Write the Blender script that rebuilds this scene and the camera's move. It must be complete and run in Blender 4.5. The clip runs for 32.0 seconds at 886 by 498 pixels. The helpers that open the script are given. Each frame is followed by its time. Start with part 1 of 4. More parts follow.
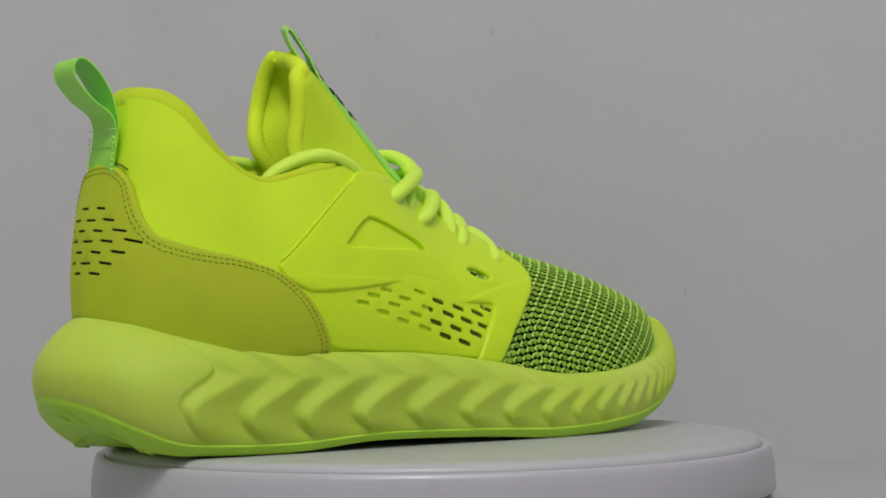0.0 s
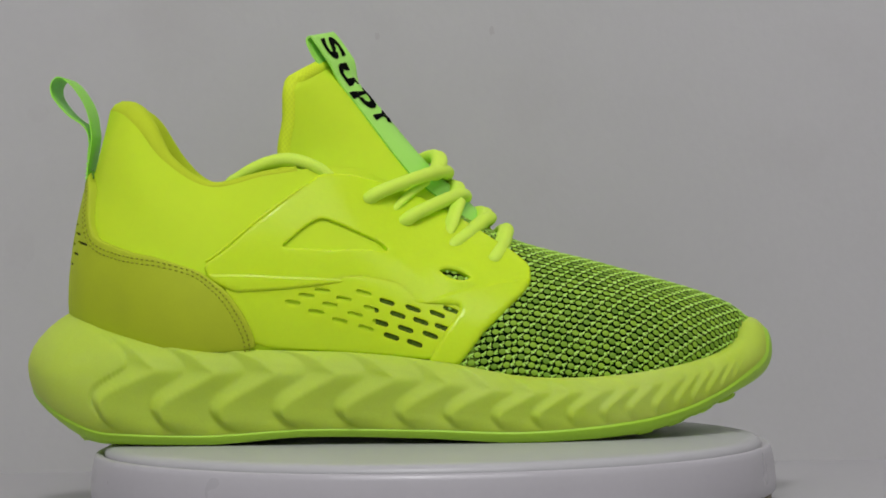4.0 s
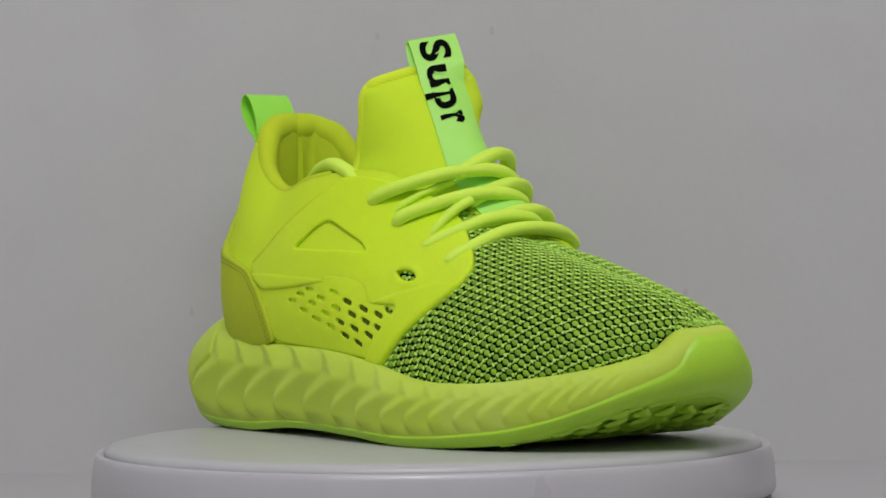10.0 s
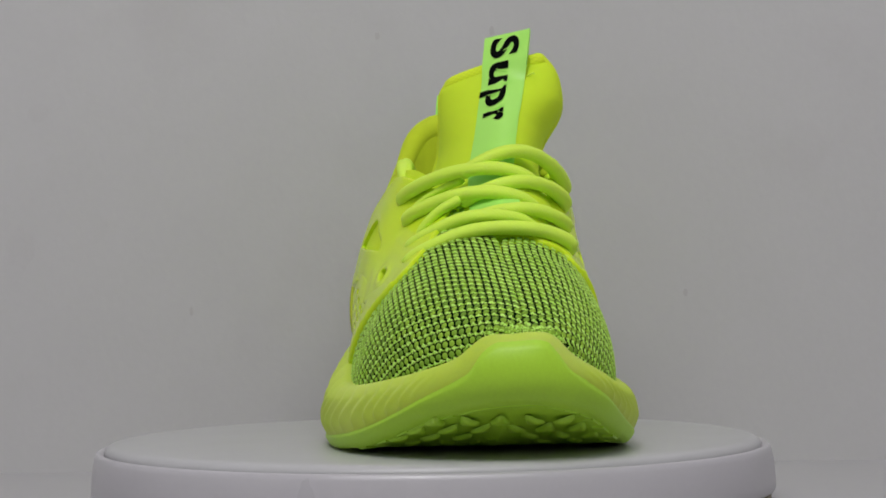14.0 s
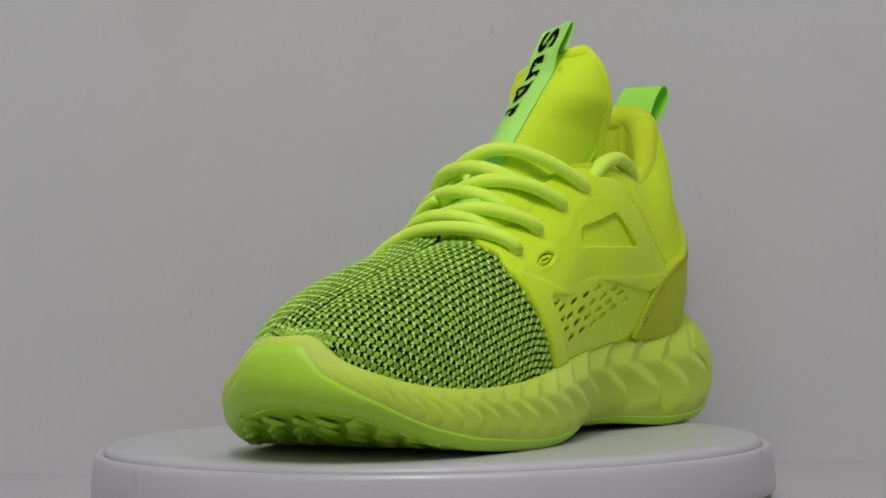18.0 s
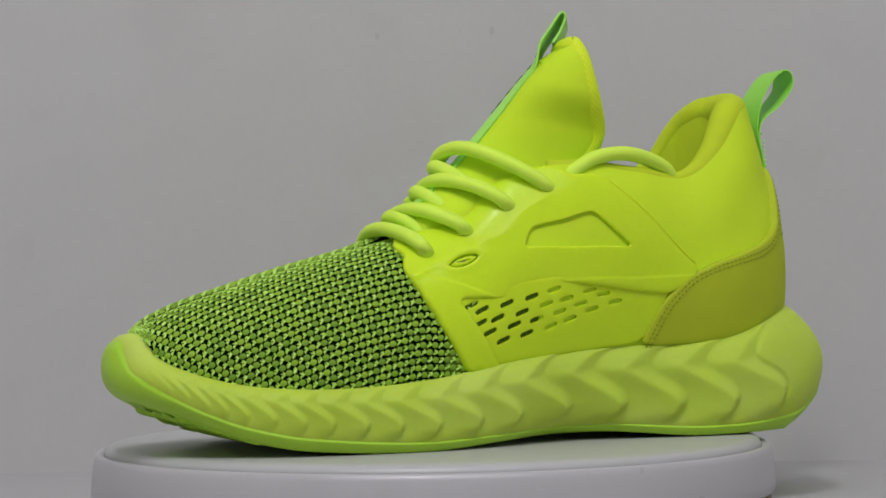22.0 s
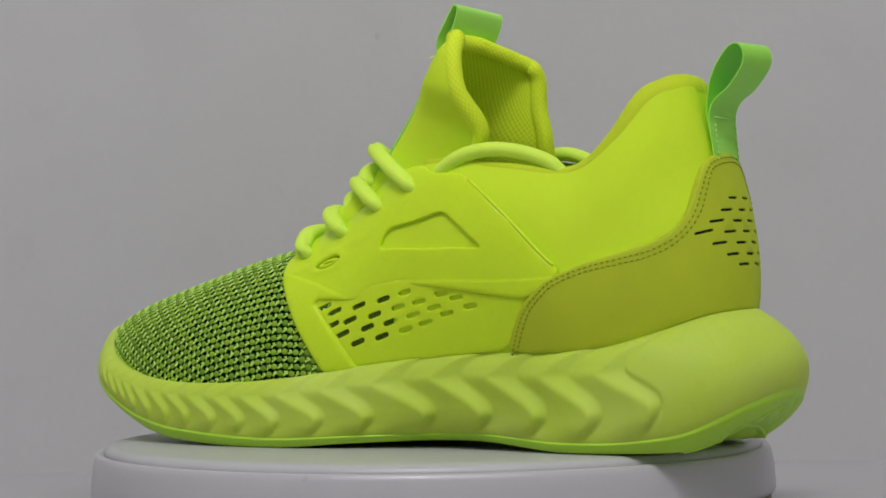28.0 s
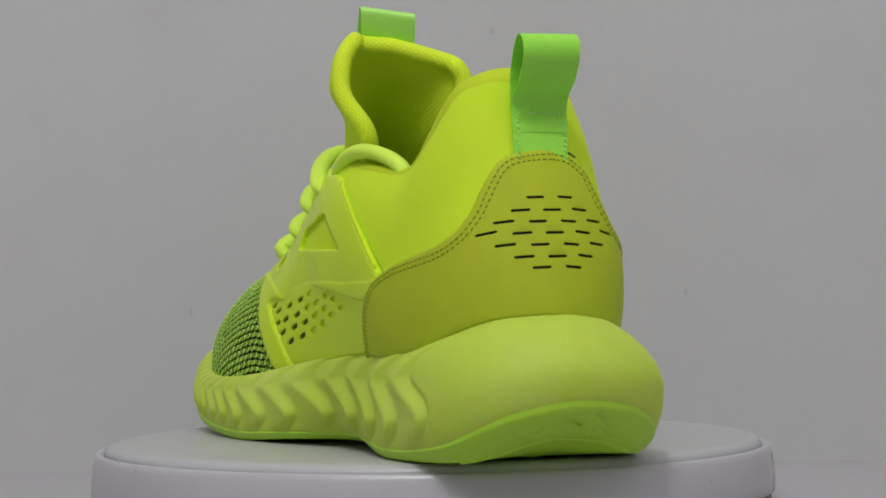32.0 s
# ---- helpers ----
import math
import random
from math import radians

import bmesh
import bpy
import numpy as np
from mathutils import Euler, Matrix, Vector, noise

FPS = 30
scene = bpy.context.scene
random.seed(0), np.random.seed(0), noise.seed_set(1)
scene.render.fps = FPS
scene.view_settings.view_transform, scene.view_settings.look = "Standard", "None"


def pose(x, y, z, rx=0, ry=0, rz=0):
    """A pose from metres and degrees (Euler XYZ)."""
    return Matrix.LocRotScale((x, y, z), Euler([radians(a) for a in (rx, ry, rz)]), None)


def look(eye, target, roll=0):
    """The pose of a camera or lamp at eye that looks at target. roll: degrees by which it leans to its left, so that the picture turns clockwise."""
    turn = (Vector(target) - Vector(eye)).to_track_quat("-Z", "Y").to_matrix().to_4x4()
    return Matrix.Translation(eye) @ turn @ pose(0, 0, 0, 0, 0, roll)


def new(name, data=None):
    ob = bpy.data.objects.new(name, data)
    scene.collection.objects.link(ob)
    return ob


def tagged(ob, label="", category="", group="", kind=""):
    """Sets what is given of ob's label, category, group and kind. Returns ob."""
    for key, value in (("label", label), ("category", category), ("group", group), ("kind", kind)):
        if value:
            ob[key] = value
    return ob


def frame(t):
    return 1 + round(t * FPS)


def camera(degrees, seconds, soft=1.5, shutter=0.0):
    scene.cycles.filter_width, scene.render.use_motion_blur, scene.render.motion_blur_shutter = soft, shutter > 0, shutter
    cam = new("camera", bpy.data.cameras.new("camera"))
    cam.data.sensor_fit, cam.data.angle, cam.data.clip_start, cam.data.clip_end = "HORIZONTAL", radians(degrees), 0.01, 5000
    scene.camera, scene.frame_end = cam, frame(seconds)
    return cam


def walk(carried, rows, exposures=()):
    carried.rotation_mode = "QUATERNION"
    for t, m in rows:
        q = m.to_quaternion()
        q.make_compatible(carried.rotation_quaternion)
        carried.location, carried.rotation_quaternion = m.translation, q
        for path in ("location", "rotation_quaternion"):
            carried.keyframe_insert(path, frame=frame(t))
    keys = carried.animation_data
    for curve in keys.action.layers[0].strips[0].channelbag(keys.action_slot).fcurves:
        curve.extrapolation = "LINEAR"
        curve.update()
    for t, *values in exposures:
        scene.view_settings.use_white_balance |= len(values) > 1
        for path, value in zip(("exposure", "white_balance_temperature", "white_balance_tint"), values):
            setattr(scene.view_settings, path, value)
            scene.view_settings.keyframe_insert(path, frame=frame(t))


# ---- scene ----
# A neon running shoe turns on a white display turntable in front of a pale wall.
# Shoe space: x to the toe, y to the shoe's left, z up from the turntable's top; metres.
from mathutils import geometry

cam = camera(21.1236, 32.0, soft=1.7)
EYE = Vector((0.0, -0.95, 0.0699))
AIM = EYE + Vector((0.00540963, 0.99997125, 0.00531406))
walk(cam, [(0.0, look(EYE, AIM, -0.8565)), (32.0, look(EYE, AIM, -0.8565))])


def turn(t):
    """The turntable's angle in degrees."""
    return -95.4 - (8.82173 * (t - 15) - 0.000995 * (t - 15) ** 2)


SHOE_OFF = (-0.0105, 0.0205, 0.0)

# ---- light: a lit ceiling panel over the set, a small work lamp before it, white room all round ----
scene.view_settings.exposure = 0.0
world = bpy.data.worlds.new("world")
scene.world = world
world.use_nodes = True
world.node_tree.nodes["Background"].inputs["Color"].default_value = (0.9, 0.95, 1.0, 1)
world.node_tree.nodes["Background"].inputs["Strength"].default_value = 0.0


def area_lamp(name, eye, target, sx, sy, watts, color):
    data = bpy.data.lights.new(name, "AREA")
    data.shape, data.size, data.size_y, data.energy, data.color = "RECTANGLE", sx, sy, watts, color
    ob = new(name, data)
    ob.matrix_world = look(eye, target)
    return ob


area_lamp("ceiling_lamp_light", (0.0, -0.95, 1.52), (0.0, 0.12, 0.12), 1.6, 0.9, 17.0, (0.981, 0.978, 1.0))
area_lamp("work_lamp_light", (-0.14, -0.98, 1.40), (0.0, 0.0, 0.05), 0.16, 0.16, 6.0, (0.981, 0.978, 1.0))


# ---- materials ----
def nodes_of(name):
    m = bpy.data.materials.new(name)
    m.use_nodes = True
    nt = m.node_tree
    return m, nt, nt.nodes["Principled BSDF"]


def surface(name, color, rough=0.6, vary=0.12, scale=30.0, fine=900.0, bump=0.15, depth=0.0004, sheen=0.0, spec=0.5,
            coat=0.0, sss=0.0, stain=None, stain_amount=0.0, metal=0.0, transmission=0.0):
    """A procedural surface: broad mottling, fine grain in colour, gloss and relief."""
    m, nt, bsdf = nodes_of(name)
    n, l = nt.nodes, nt.links
    tc = n.new("ShaderNodeTexCoord")
    broad, grain = n.new("ShaderNodeTexNoise"), n.new("ShaderNodeTexNoise")
    broad.inputs["Scale"].default_value, broad.inputs["Detail"].default_value = scale, 5
    grain.inputs["Scale"].default_value, grain.inputs["Detail"].default_value = fine, 4
    l.new(tc.outputs["Object"], broad.inputs["Vector"])
    l.new(tc.outputs["Object"], grain.inputs["Vector"])
    ramp = n.new("ShaderNodeMix")
    ramp.data_type = "RGBA"
    ramp.inputs["A"].default_value = (*[c * (1 - vary) for c in color], 1)
    ramp.inputs["B"].default_value = (*[min(1, c * (1 + vary)) for c in color], 1)
    l.new(broad.outputs["Fac"], ramp.inputs["Factor"])
    out = ramp.outputs["Result"]
    speck = n.new("ShaderNodeMix")
    speck.data_type, speck.blend_type = "RGBA", "MULTIPLY"
    speck.inputs["Factor"].default_value = vary
    l.new(out, speck.inputs["A"])
    l.new(grain.outputs["Color"], speck.inputs["B"])
    bw = n.new("ShaderNodeMapRange")
    bw.inputs["From Min"].default_value, bw.inputs["From Max"].default_value = 0.35, 0.65
    bw.inputs["To Min"].default_value, bw.inputs["To Max"].default_value = 0.55, 1.0
    l.new(grain.outputs["Fac"], bw.inputs["Value"])
    l.new(bw.outputs["Result"], speck.inputs["B"])
    out = speck.outputs["Result"]
    if stain:
        st = n.new("ShaderNodeTexNoise")
        st.inputs["Scale"].default_value, st.inputs["Detail"].default_value = scale * 0.45, 7
        l.new(tc.outputs["Object"], st.inputs["Vector"])
        mr = n.new("ShaderNodeMapRange")
        mr.inputs["From Min"].default_value, mr.inputs["From Max"].default_value = 0.56, 0.75
        mr.inputs["To Max"].default_value = stain_amount
        l.new(st.outputs["Fac"], mr.inputs["Value"])
        mx = n.new("ShaderNodeMix")
        mx.data_type = "RGBA"
        mx.inputs["B"].default_value = (*stain, 1)
        l.new(mr.outputs["Result"], mx.inputs["Factor"])
        l.new(out, mx.inputs["A"])
        out = mx.outputs["Result"]
    l.new(out, bsdf.inputs["Base Color"])
    rr = n.new("ShaderNodeMapRange")
    rr.inputs["To Min"].default_value, rr.inputs["To Max"].default_value = max(0.03, rough - 0.08), min(1, rough + 0.08)
    l.new(broad.outputs["Fac"], rr.inputs["Value"])
    l.new(rr.outputs["Result"], bsdf.inputs["Roughness"])
    if bump:
        bp = n.new("ShaderNodeBump")
        bp.inputs["Strength"].default_value, bp.inputs["Distance"].default_value = bump, depth
        l.new(grain.outputs["Fac"], bp.inputs["Height"])
        l.new(bp.outputs["Normal"], bsdf.inputs["Normal"])
    bsdf.inputs["Sheen Weight"].default_value = sheen
    bsdf.inputs["Sheen Tint"].default_value = (*color, 1)
    bsdf.inputs["Specular IOR Level"].default_value = spec
    bsdf.inputs["Coat Weight"].default_value = coat
    bsdf.inputs["Metallic"].default_value = metal
    bsdf.inputs["Transmission Weight"].default_value = transmission
    if sss:
        bsdf.inputs["Subsurface Weight"].default_value = sss
        bsdf.inputs["Subsurface Radius"].default_value = (1.0, 1.0, 0.15)
        bsdf.inputs["Subsurface Scale"].default_value = 0.003
    return m


def woven(name, color, dark, scale_u, scale_v, rough=0.5, bump=0.6, depth=0.0003, through_light=0.0):
    """A ribbed or woven cloth: crossed waves over the mesh's own uv, in metres."""
    m, nt, bsdf = nodes_of(name)
    n, l = nt.nodes, nt.links
    uv = n.new("ShaderNodeTexCoord")
    sep = n.new("ShaderNodeSeparateXYZ")
    l.new(uv.outputs["UV"], sep.inputs["Vector"])
    waves = []
    for axis, k in (("X", scale_u), ("Y", scale_v)):
        mul = n.new("ShaderNodeMath")
        mul.operation = "MULTIPLY"
        mul.inputs[1].default_value = k * 2 * math.pi
        l.new(sep.outputs[axis], mul.inputs[0])
        sn = n.new("ShaderNodeMath")
        sn.operation = "SINE"
        l.new(mul.outputs["Value"], sn.inputs[0])
        waves.append(sn)
    prod = n.new("ShaderNodeMath")
    prod.operation = "MULTIPLY"
    l.new(waves[0].outputs["Value"], prod.inputs[0])
    l.new(waves[1].outputs["Value"], prod.inputs[1])
    mr = n.new("ShaderNodeMapRange")
    mr.inputs["From Min"].default_value, mr.inputs["From Max"].default_value = -1, 1
    l.new(prod.outputs["Value"], mr.inputs["Value"])
    nz = n.new("ShaderNodeTexNoise")
    nz.inputs["Scale"].default_value = 60
    l.new(uv.outputs["Object"], nz.inputs["Vector"])
    mx, mx2 = n.new("ShaderNodeMix"), n.new("ShaderNodeMix")
    for q in (mx, mx2):
        q.data_type = "RGBA"
    mx.inputs["A"].default_value, mx.inputs["B"].default_value = (*dark, 1), (*color, 1)
    l.new(mr.outputs["Result"], mx.inputs["Factor"])
    mx2.blend_type = "MULTIPLY"
    mx2.inputs["Factor"].default_value = 0.08
    l.new(mx.outputs["Result"], mx2.inputs["A"])
    l.new(nz.outputs["Fac"], mx2.inputs["B"])
    l.new(mx2.outputs["Result"], bsdf.inputs["Base Color"])
    bsdf.inputs["Roughness"].default_value = rough
    bp = n.new("ShaderNodeBump")
    bp.inputs["Strength"].default_value, bp.inputs["Distance"].default_value = bump, depth
    l.new(prod.outputs["Value"], bp.inputs["Height"])
    l.new(bp.outputs["Normal"], bsdf.inputs["Normal"])
    if through_light:
        tr, mix = n.new("ShaderNodeBsdfTranslucent"), n.new("ShaderNodeMixShader")
        tr.inputs["Color"].default_value = (*color, 1)
        mix.inputs["Fac"].default_value = through_light
        l.new(bsdf.outputs["BSDF"], mix.inputs[1])
        l.new(tr.outputs["BSDF"], mix.inputs[2])
        l.new(mix.outputs["Shader"], n["Material Output"].inputs["Surface"])
    return m


def yarn_shades(m, deep, pale):
    """Gives each strand of a yarn its own shade."""
    nt = m.node_tree
    n, l = nt.nodes, nt.links
    geo, mx = n.new("ShaderNodeNewGeometry"), n.new("ShaderNodeMix")
    mx.data_type = "RGBA"
    mx.inputs["A"].default_value, mx.inputs["B"].default_value = (*deep, 1), (*pale, 1)
    l.new(geo.outputs["Random Per Island"], mx.inputs["Factor"])
    l.new(mx.outputs["Result"], n["Principled BSDF"].inputs["Base Color"])


NEOPRENE = surface("neon_yellow_neoprene", (0.64, 0.865, 0.030), 0.8, 0.04, 40, 2200, 0.12, 0.0002, sheen=0.1, spec=0.25, sss=0.3)
TPU = surface("neon_yellow_moulded_plastic", (0.65, 0.88, 0.032), 0.2, 0.04, 30, 700, 0.05, 0.0002, spec=0.13, sss=0.5)
NUBUCK = surface("olive_yellow_nubuck", (0.47, 0.57, 0.012), 0.75, 0.10, 60, 2500, 0.25, 0.0002, sheen=0.25)
LINING = surface("olive_yellow_lining_cloth", (0.56, 0.70, 0.014), 0.85, 0.10, 80, 1800, 0.35, 0.0004, sheen=0.25)
FOAM = surface("pale_lime_midsole_foam", (0.52, 0.682, 0.068), 0.6, 0.07, 35, 1500, 0.12, 0.0002, spec=0.35, sss=0.6, stain=(0.60, 0.72, 0.17), stain_amount=0.55)
RUBBER = surface("green_lime_outsole_rubber", (0.43, 0.735, 0.035), 0.5, 0.08, 35, 900, 0.1, 0.0003)
LACE = surface("neon_lime_lace_cord", (0.70, 1.0, 0.09), 0.7, 0.03, 120, 2600, 0.3, 0.0003, sheen=0.3, sss=0.25)
LACE.node_tree.nodes["Principled BSDF"].inputs["Subsurface Scale"].default_value = 0.001
lace_n, lace_l = LACE.node_tree.nodes, LACE.node_tree.links
braid_uv, braid_split = lace_n.new("ShaderNodeTexCoord"), lace_n.new("ShaderNodeSeparateXYZ")
lace_l.new(braid_uv.outputs["UV"], braid_split.inputs["Vector"])
braid = []
for way in (1, -1):
    along, both, wave = (lace_n.new("ShaderNodeMath") for _ in range(3))
    along.operation, both.operation, wave.operation = "MULTIPLY", "MULTIPLY_ADD", "SINE"
    along.inputs[1].default_value = 2 * math.pi * 620
    both.inputs[1].default_value = 2 * math.pi * 12 * way
    lace_l.new(braid_split.outputs["Y"], along.inputs[0])
    lace_l.new(braid_split.outputs["X"], both.inputs[0])
    lace_l.new(along.outputs["Value"], both.inputs[2])
    lace_l.new(both.outputs["Value"], wave.inputs[0])
    braid.append(wave)
braid_sum = lace_n.new("ShaderNodeMath")
braid_sum.operation = "MAXIMUM"
for k in (0, 1):
    lace_l.new(braid[k].outputs["Value"], braid_sum.inputs[k])
lace_l.new(braid_sum.outputs["Value"], lace_n["Bump"].inputs["Height"])
lace_n["Bump"].inputs["Strength"].default_value, lace_n["Bump"].inputs["Distance"].default_value = 0.22, 0.0002
RIBBON = woven("green_lime_ribbon", (0.50, 1.0, 0.11), (0.36, 0.98, 0.07), 700, 700, 0.34, 0.3, 0.0003, 0.15)
YARN = surface("lime_knit_yarn", (0.50, 0.86, 0.08), 0.6, 0.2, 200, 3000, 0.3, 0.0003, sheen=0.2)
YARN_MID = surface("green_knit_yarn", (0.25, 0.43, 0.018), 0.7, 0.25, 200, 3000, 0.3, 0.0003)
MESHCLOTH = woven("olive_woven_mesh_cloth", (0.78, 0.97, 0.022), (0.69, 0.87, 0.019), 420, 420, 0.8, 0.25, 0.0003)
RIBBON_PALE = woven("pale_green_ribbon", (0.52, 1.0, 0.18), (0.48, 1.0, 0.15), 900, 900, 0.42, 0.08, 0.0003, 0.12)
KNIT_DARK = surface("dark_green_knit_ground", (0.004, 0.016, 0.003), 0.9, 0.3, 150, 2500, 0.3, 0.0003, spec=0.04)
yarn_shades(YARN, (0.38, 0.70, 0.05), (0.68, 0.98, 0.22))
yarn_shades(YARN_MID, (0.16, 0.32, 0.013), (0.32, 0.54, 0.028))
KNIT_SIDE = surface("olive_knit_backing", (0.10, 0.17, 0.018), 0.85, 0.8, 800, 1500, 0.4, 0.0006, spec=0.1)
INK = surface("black_print", (0.004, 0.005, 0.004), 0.85, 0.2, 200, 2000, 0.1, 0.0001, spec=0.1)
SLIT = surface("dark_slit", (0.012, 0.014, 0.006), 0.8, 0.2, 200, 2000, 0.0)
THREAD = surface("olive_stitch_thread", (0.32, 0.37, 0.010), 0.7, 0.15, 300, 2500, 0.2, 0.0002)
PALE_THREAD = surface("pale_green_thread", (0.5, 0.95, 0.2), 0.5, 0.1, 300, 2500, 0.2, 0.0002)
DARK_THREAD = surface("dark_green_thread", (0.10, 0.24, 0.015), 0.7, 0.15, 300, 2500, 0.2, 0.0002)
WHITE = surface("white_turntable_plastic", (0.49, 0.485, 0.495), 0.38, 0.03, 25, 400, 0.04, 0.0003, stain=(0.5, 0.47, 0.44), stain_amount=0.10)
RIM_WHITE = surface("white_rim_plastic", (0.50, 0.482, 0.507), 0.3, 0.03, 25, 400, 0.04, 0.0003, stain=(0.5, 0.47, 0.46), stain_amount=0.1)
BASE = surface("brown_turntable_underside", (0.16, 0.13, 0.05), 0.5, 0.15, 40, 600, 0.1)
WALL = surface("pale_grey_painted_wall", (0.553, 0.543, 0.548), 0.85, 0.03, 26, 260, 0.12, 0.0008, stain=(0.47, 0.45, 0.45), stain_amount=0.4)
DESK = surface("pale_white_worktop", (0.46, 0.45, 0.46), 0.55, 0.03, 12, 300, 0.06, 0.0005, stain=(0.48, 0.46, 0.45), stain_amount=0.3)
PLAIN = surface("white_room_paint", (0.88, 0.88, 0.87), 0.9, 0.03, 3, 120, 0.05, 0.001)
SMUDGE_FAINT = surface("faint_grey_smudge", (0.505, 0.487, 0.492), 0.85, 0.05, 30, 260, 0.1, 0.0008)
PATCH = surface("barely_grey_patch", (0.550, 0.538, 0.543), 0.85, 0.05, 60, 260, 0.1, 0.0008)
SMUDGE = surface("grey_smudge", (0.42, 0.40, 0.40), 0.8, 0.1, 60, 600, 0.0)


# ---- mesh helpers ----
def mesh_part(name, verts, faces, material, parent=None, label="", smooth=True, uvs=None, kind="", sharp=()):
    """Links one mesh under a thing or a part."""
    me = bpy.data.meshes.new(name)
    me.from_pydata([tuple(v) for v in verts], [], [tuple(int(i) for i in q) for q in faces])
    me.materials.append(material)
    if smooth:
        me.shade_smooth()
    if uvs is not None:
        layer = me.uv_layers.new(name="uv")
        for loop in me.loops:
            layer.data[loop.index].uv = uvs[loop.vertex_index]
    if sharp:
        for e in me.edges:
            if tuple(sorted(e.vertices)) in sharp:
                e.use_edge_sharp = True
    me.update()
    ob = new(name, me)
    if parent is not None:
        ob.parent = parent
    return tagged(ob, label, kind=kind)


def part(name, bm, material, parent=None, label="", smooth=True):
    me = bpy.data.meshes.new(name)
    bm.to_mesh(me)
    bm.free()
    me.materials.append(material)
    if smooth:
        me.shade_smooth()
    ob = new(name, me)
    if parent is not None:
        ob.parent = parent
    return tagged(ob, label)


def grid_faces(nu, nv, wrap_u=False, flip=False):
    """Quads of a grid whose vertex (i, j) has the number i * nv + j."""
    out = []
    for i in range(nu if wrap_u else nu - 1):
        a, b = i * nv, ((i + 1) % nu) * nv
        for j in range(nv - 1):
            q = (a + j, b + j, b + j + 1, a + j + 1)
            out.append(q[::-1] if flip else q)
    return out


def curve_at(keys, x):
    """A smooth curve through rows (x, a, b, ...), sampled at the numbers x; monotone between its knots."""
    k = np.array(keys, float)
    kx, ky = k[:, 0], k[:, 1:]
    x = np.clip(np.asarray(x, float), kx[0], kx[-1])
    h = np.diff(kx)
    d = np.diff(ky, axis=0) / h[:, None]
    m = np.zeros_like(ky)
    m[0], m[-1] = d[0], d[-1]
    for i in range(1, len(kx) - 1):
        w1, w2 = 2 * h[i] + h[i - 1], h[i] + 2 * h[i - 1]
        ok = d[i - 1] * d[i] > 0
        with np.errstate(divide="ignore", invalid="ignore"):
            m[i] = np.where(ok, (w1 + w2) / (w1 / d[i - 1] + w2 / d[i]), 0.0)
    i = np.clip(np.searchsorted(kx, x, side="right") - 1, 0, len(kx) - 2)
    t = ((x - kx[i]) / h[i])[..., None]
    hh = h[i][..., None]
    return ((1 + 2 * t) * (1 - t) ** 2 * ky[i] + t * (1 - t) ** 2 * hh * m[i]
            + t * t * (3 - 2 * t) * ky[i + 1] + t * t * (t - 1) * hh * m[i + 1])


def spline(points, count, closed=False):
    """Catmull-Rom through points, at count even steps of arc length."""
    p = np.array(points, float)
    if closed:
        q = np.vstack([p[-1], p, p[0], p[1]])
    else:
        q = np.vstack([2 * p[0] - p[1], p, 2 * p[-1] - p[-2]])
    out = []
    for i in range(1, len(q) - 2):
        for s in np.linspace(0, 1, 24, endpoint=False):
            a, b, c, d = q[i - 1:i + 3]
            out.append(0.5 * (2 * b + (c - a) * s + (2 * a - 5 * b + 4 * c - d) * s * s + (3 * b - a - 3 * c + d) * s ** 3))
    out.append(p[0] if closed else p[-1])
    out = np.array(out)
    arc = np.concatenate([[0], np.cumsum(np.linalg.norm(np.diff(out, axis=0), axis=1))])
    at = np.linspace(0, arc[-1], count, endpoint=not closed)
    return np.stack([np.interp(at, arc, out[:, k]) for k in range(out.shape[1])], 1)


def tube(path, radius, sides=10, flat=1.0, normals=None, ends=True, groove=0.0):
    """Vertices and faces of a cord along path; flat squeezes it along the given normals."""
    path = np.asarray(path, float)
    n = len(path)
    tang = np.gradient(path, axis=0)
    tang /= np.linalg.norm(tang, axis=1)[:, None] + 1e-12
    rad = np.broadcast_to(np.asarray(radius, float), (n,))
    if normals is None:
        normals = np.tile((0.0, 0.0, 1.0), (n, 1))
    normals = np.broadcast_to(np.asarray(normals, float), (n, 3))
    side = np.cross(tang, normals)
    side /= np.linalg.norm(side, axis=1)[:, None] + 1e-12
    up = np.cross(side, tang)
    verts, faces = [], []
    for i in range(n):
        for k in range(sides):
            a = 2 * math.pi * k / sides
            cut = 1 - groove * math.exp(-((a - 1.9) / 0.3) ** 2)
            verts.append(path[i] + rad[i] * cut * (math.cos(a) * side[i] + flat * math.sin(a) * up[i]))
    for i in range(n - 1):
        for k in range(sides):
            a, b = i * sides + k, i * sides + (k + 1) % sides
            faces.append((a, b, b + sides, a + sides))
    if ends:
        faces.append(tuple(range(sides))[::-1])
        faces.append(tuple(range((n - 1) * sides, n * sides)))
    return verts, faces


def empty(name, label, category, group=""):
    return tagged(new(name), label, category, group)


def lathe(profile, count=160):
    """Vertices and faces of a profile (radius, height) turned round z."""
    verts, faces = [], []
    m = len(profile)
    for i in range(count):
        a = 2 * math.pi * i / count
        verts += [(r * math.cos(a), r * math.sin(a), z) for r, z in profile]
    for i in range(count):
        a, b = i * m, ((i + 1) % count) * m
        faces += [(a + j, b + j, b + j + 1, a + j + 1) for j in range(m - 1)]
    return verts, faces


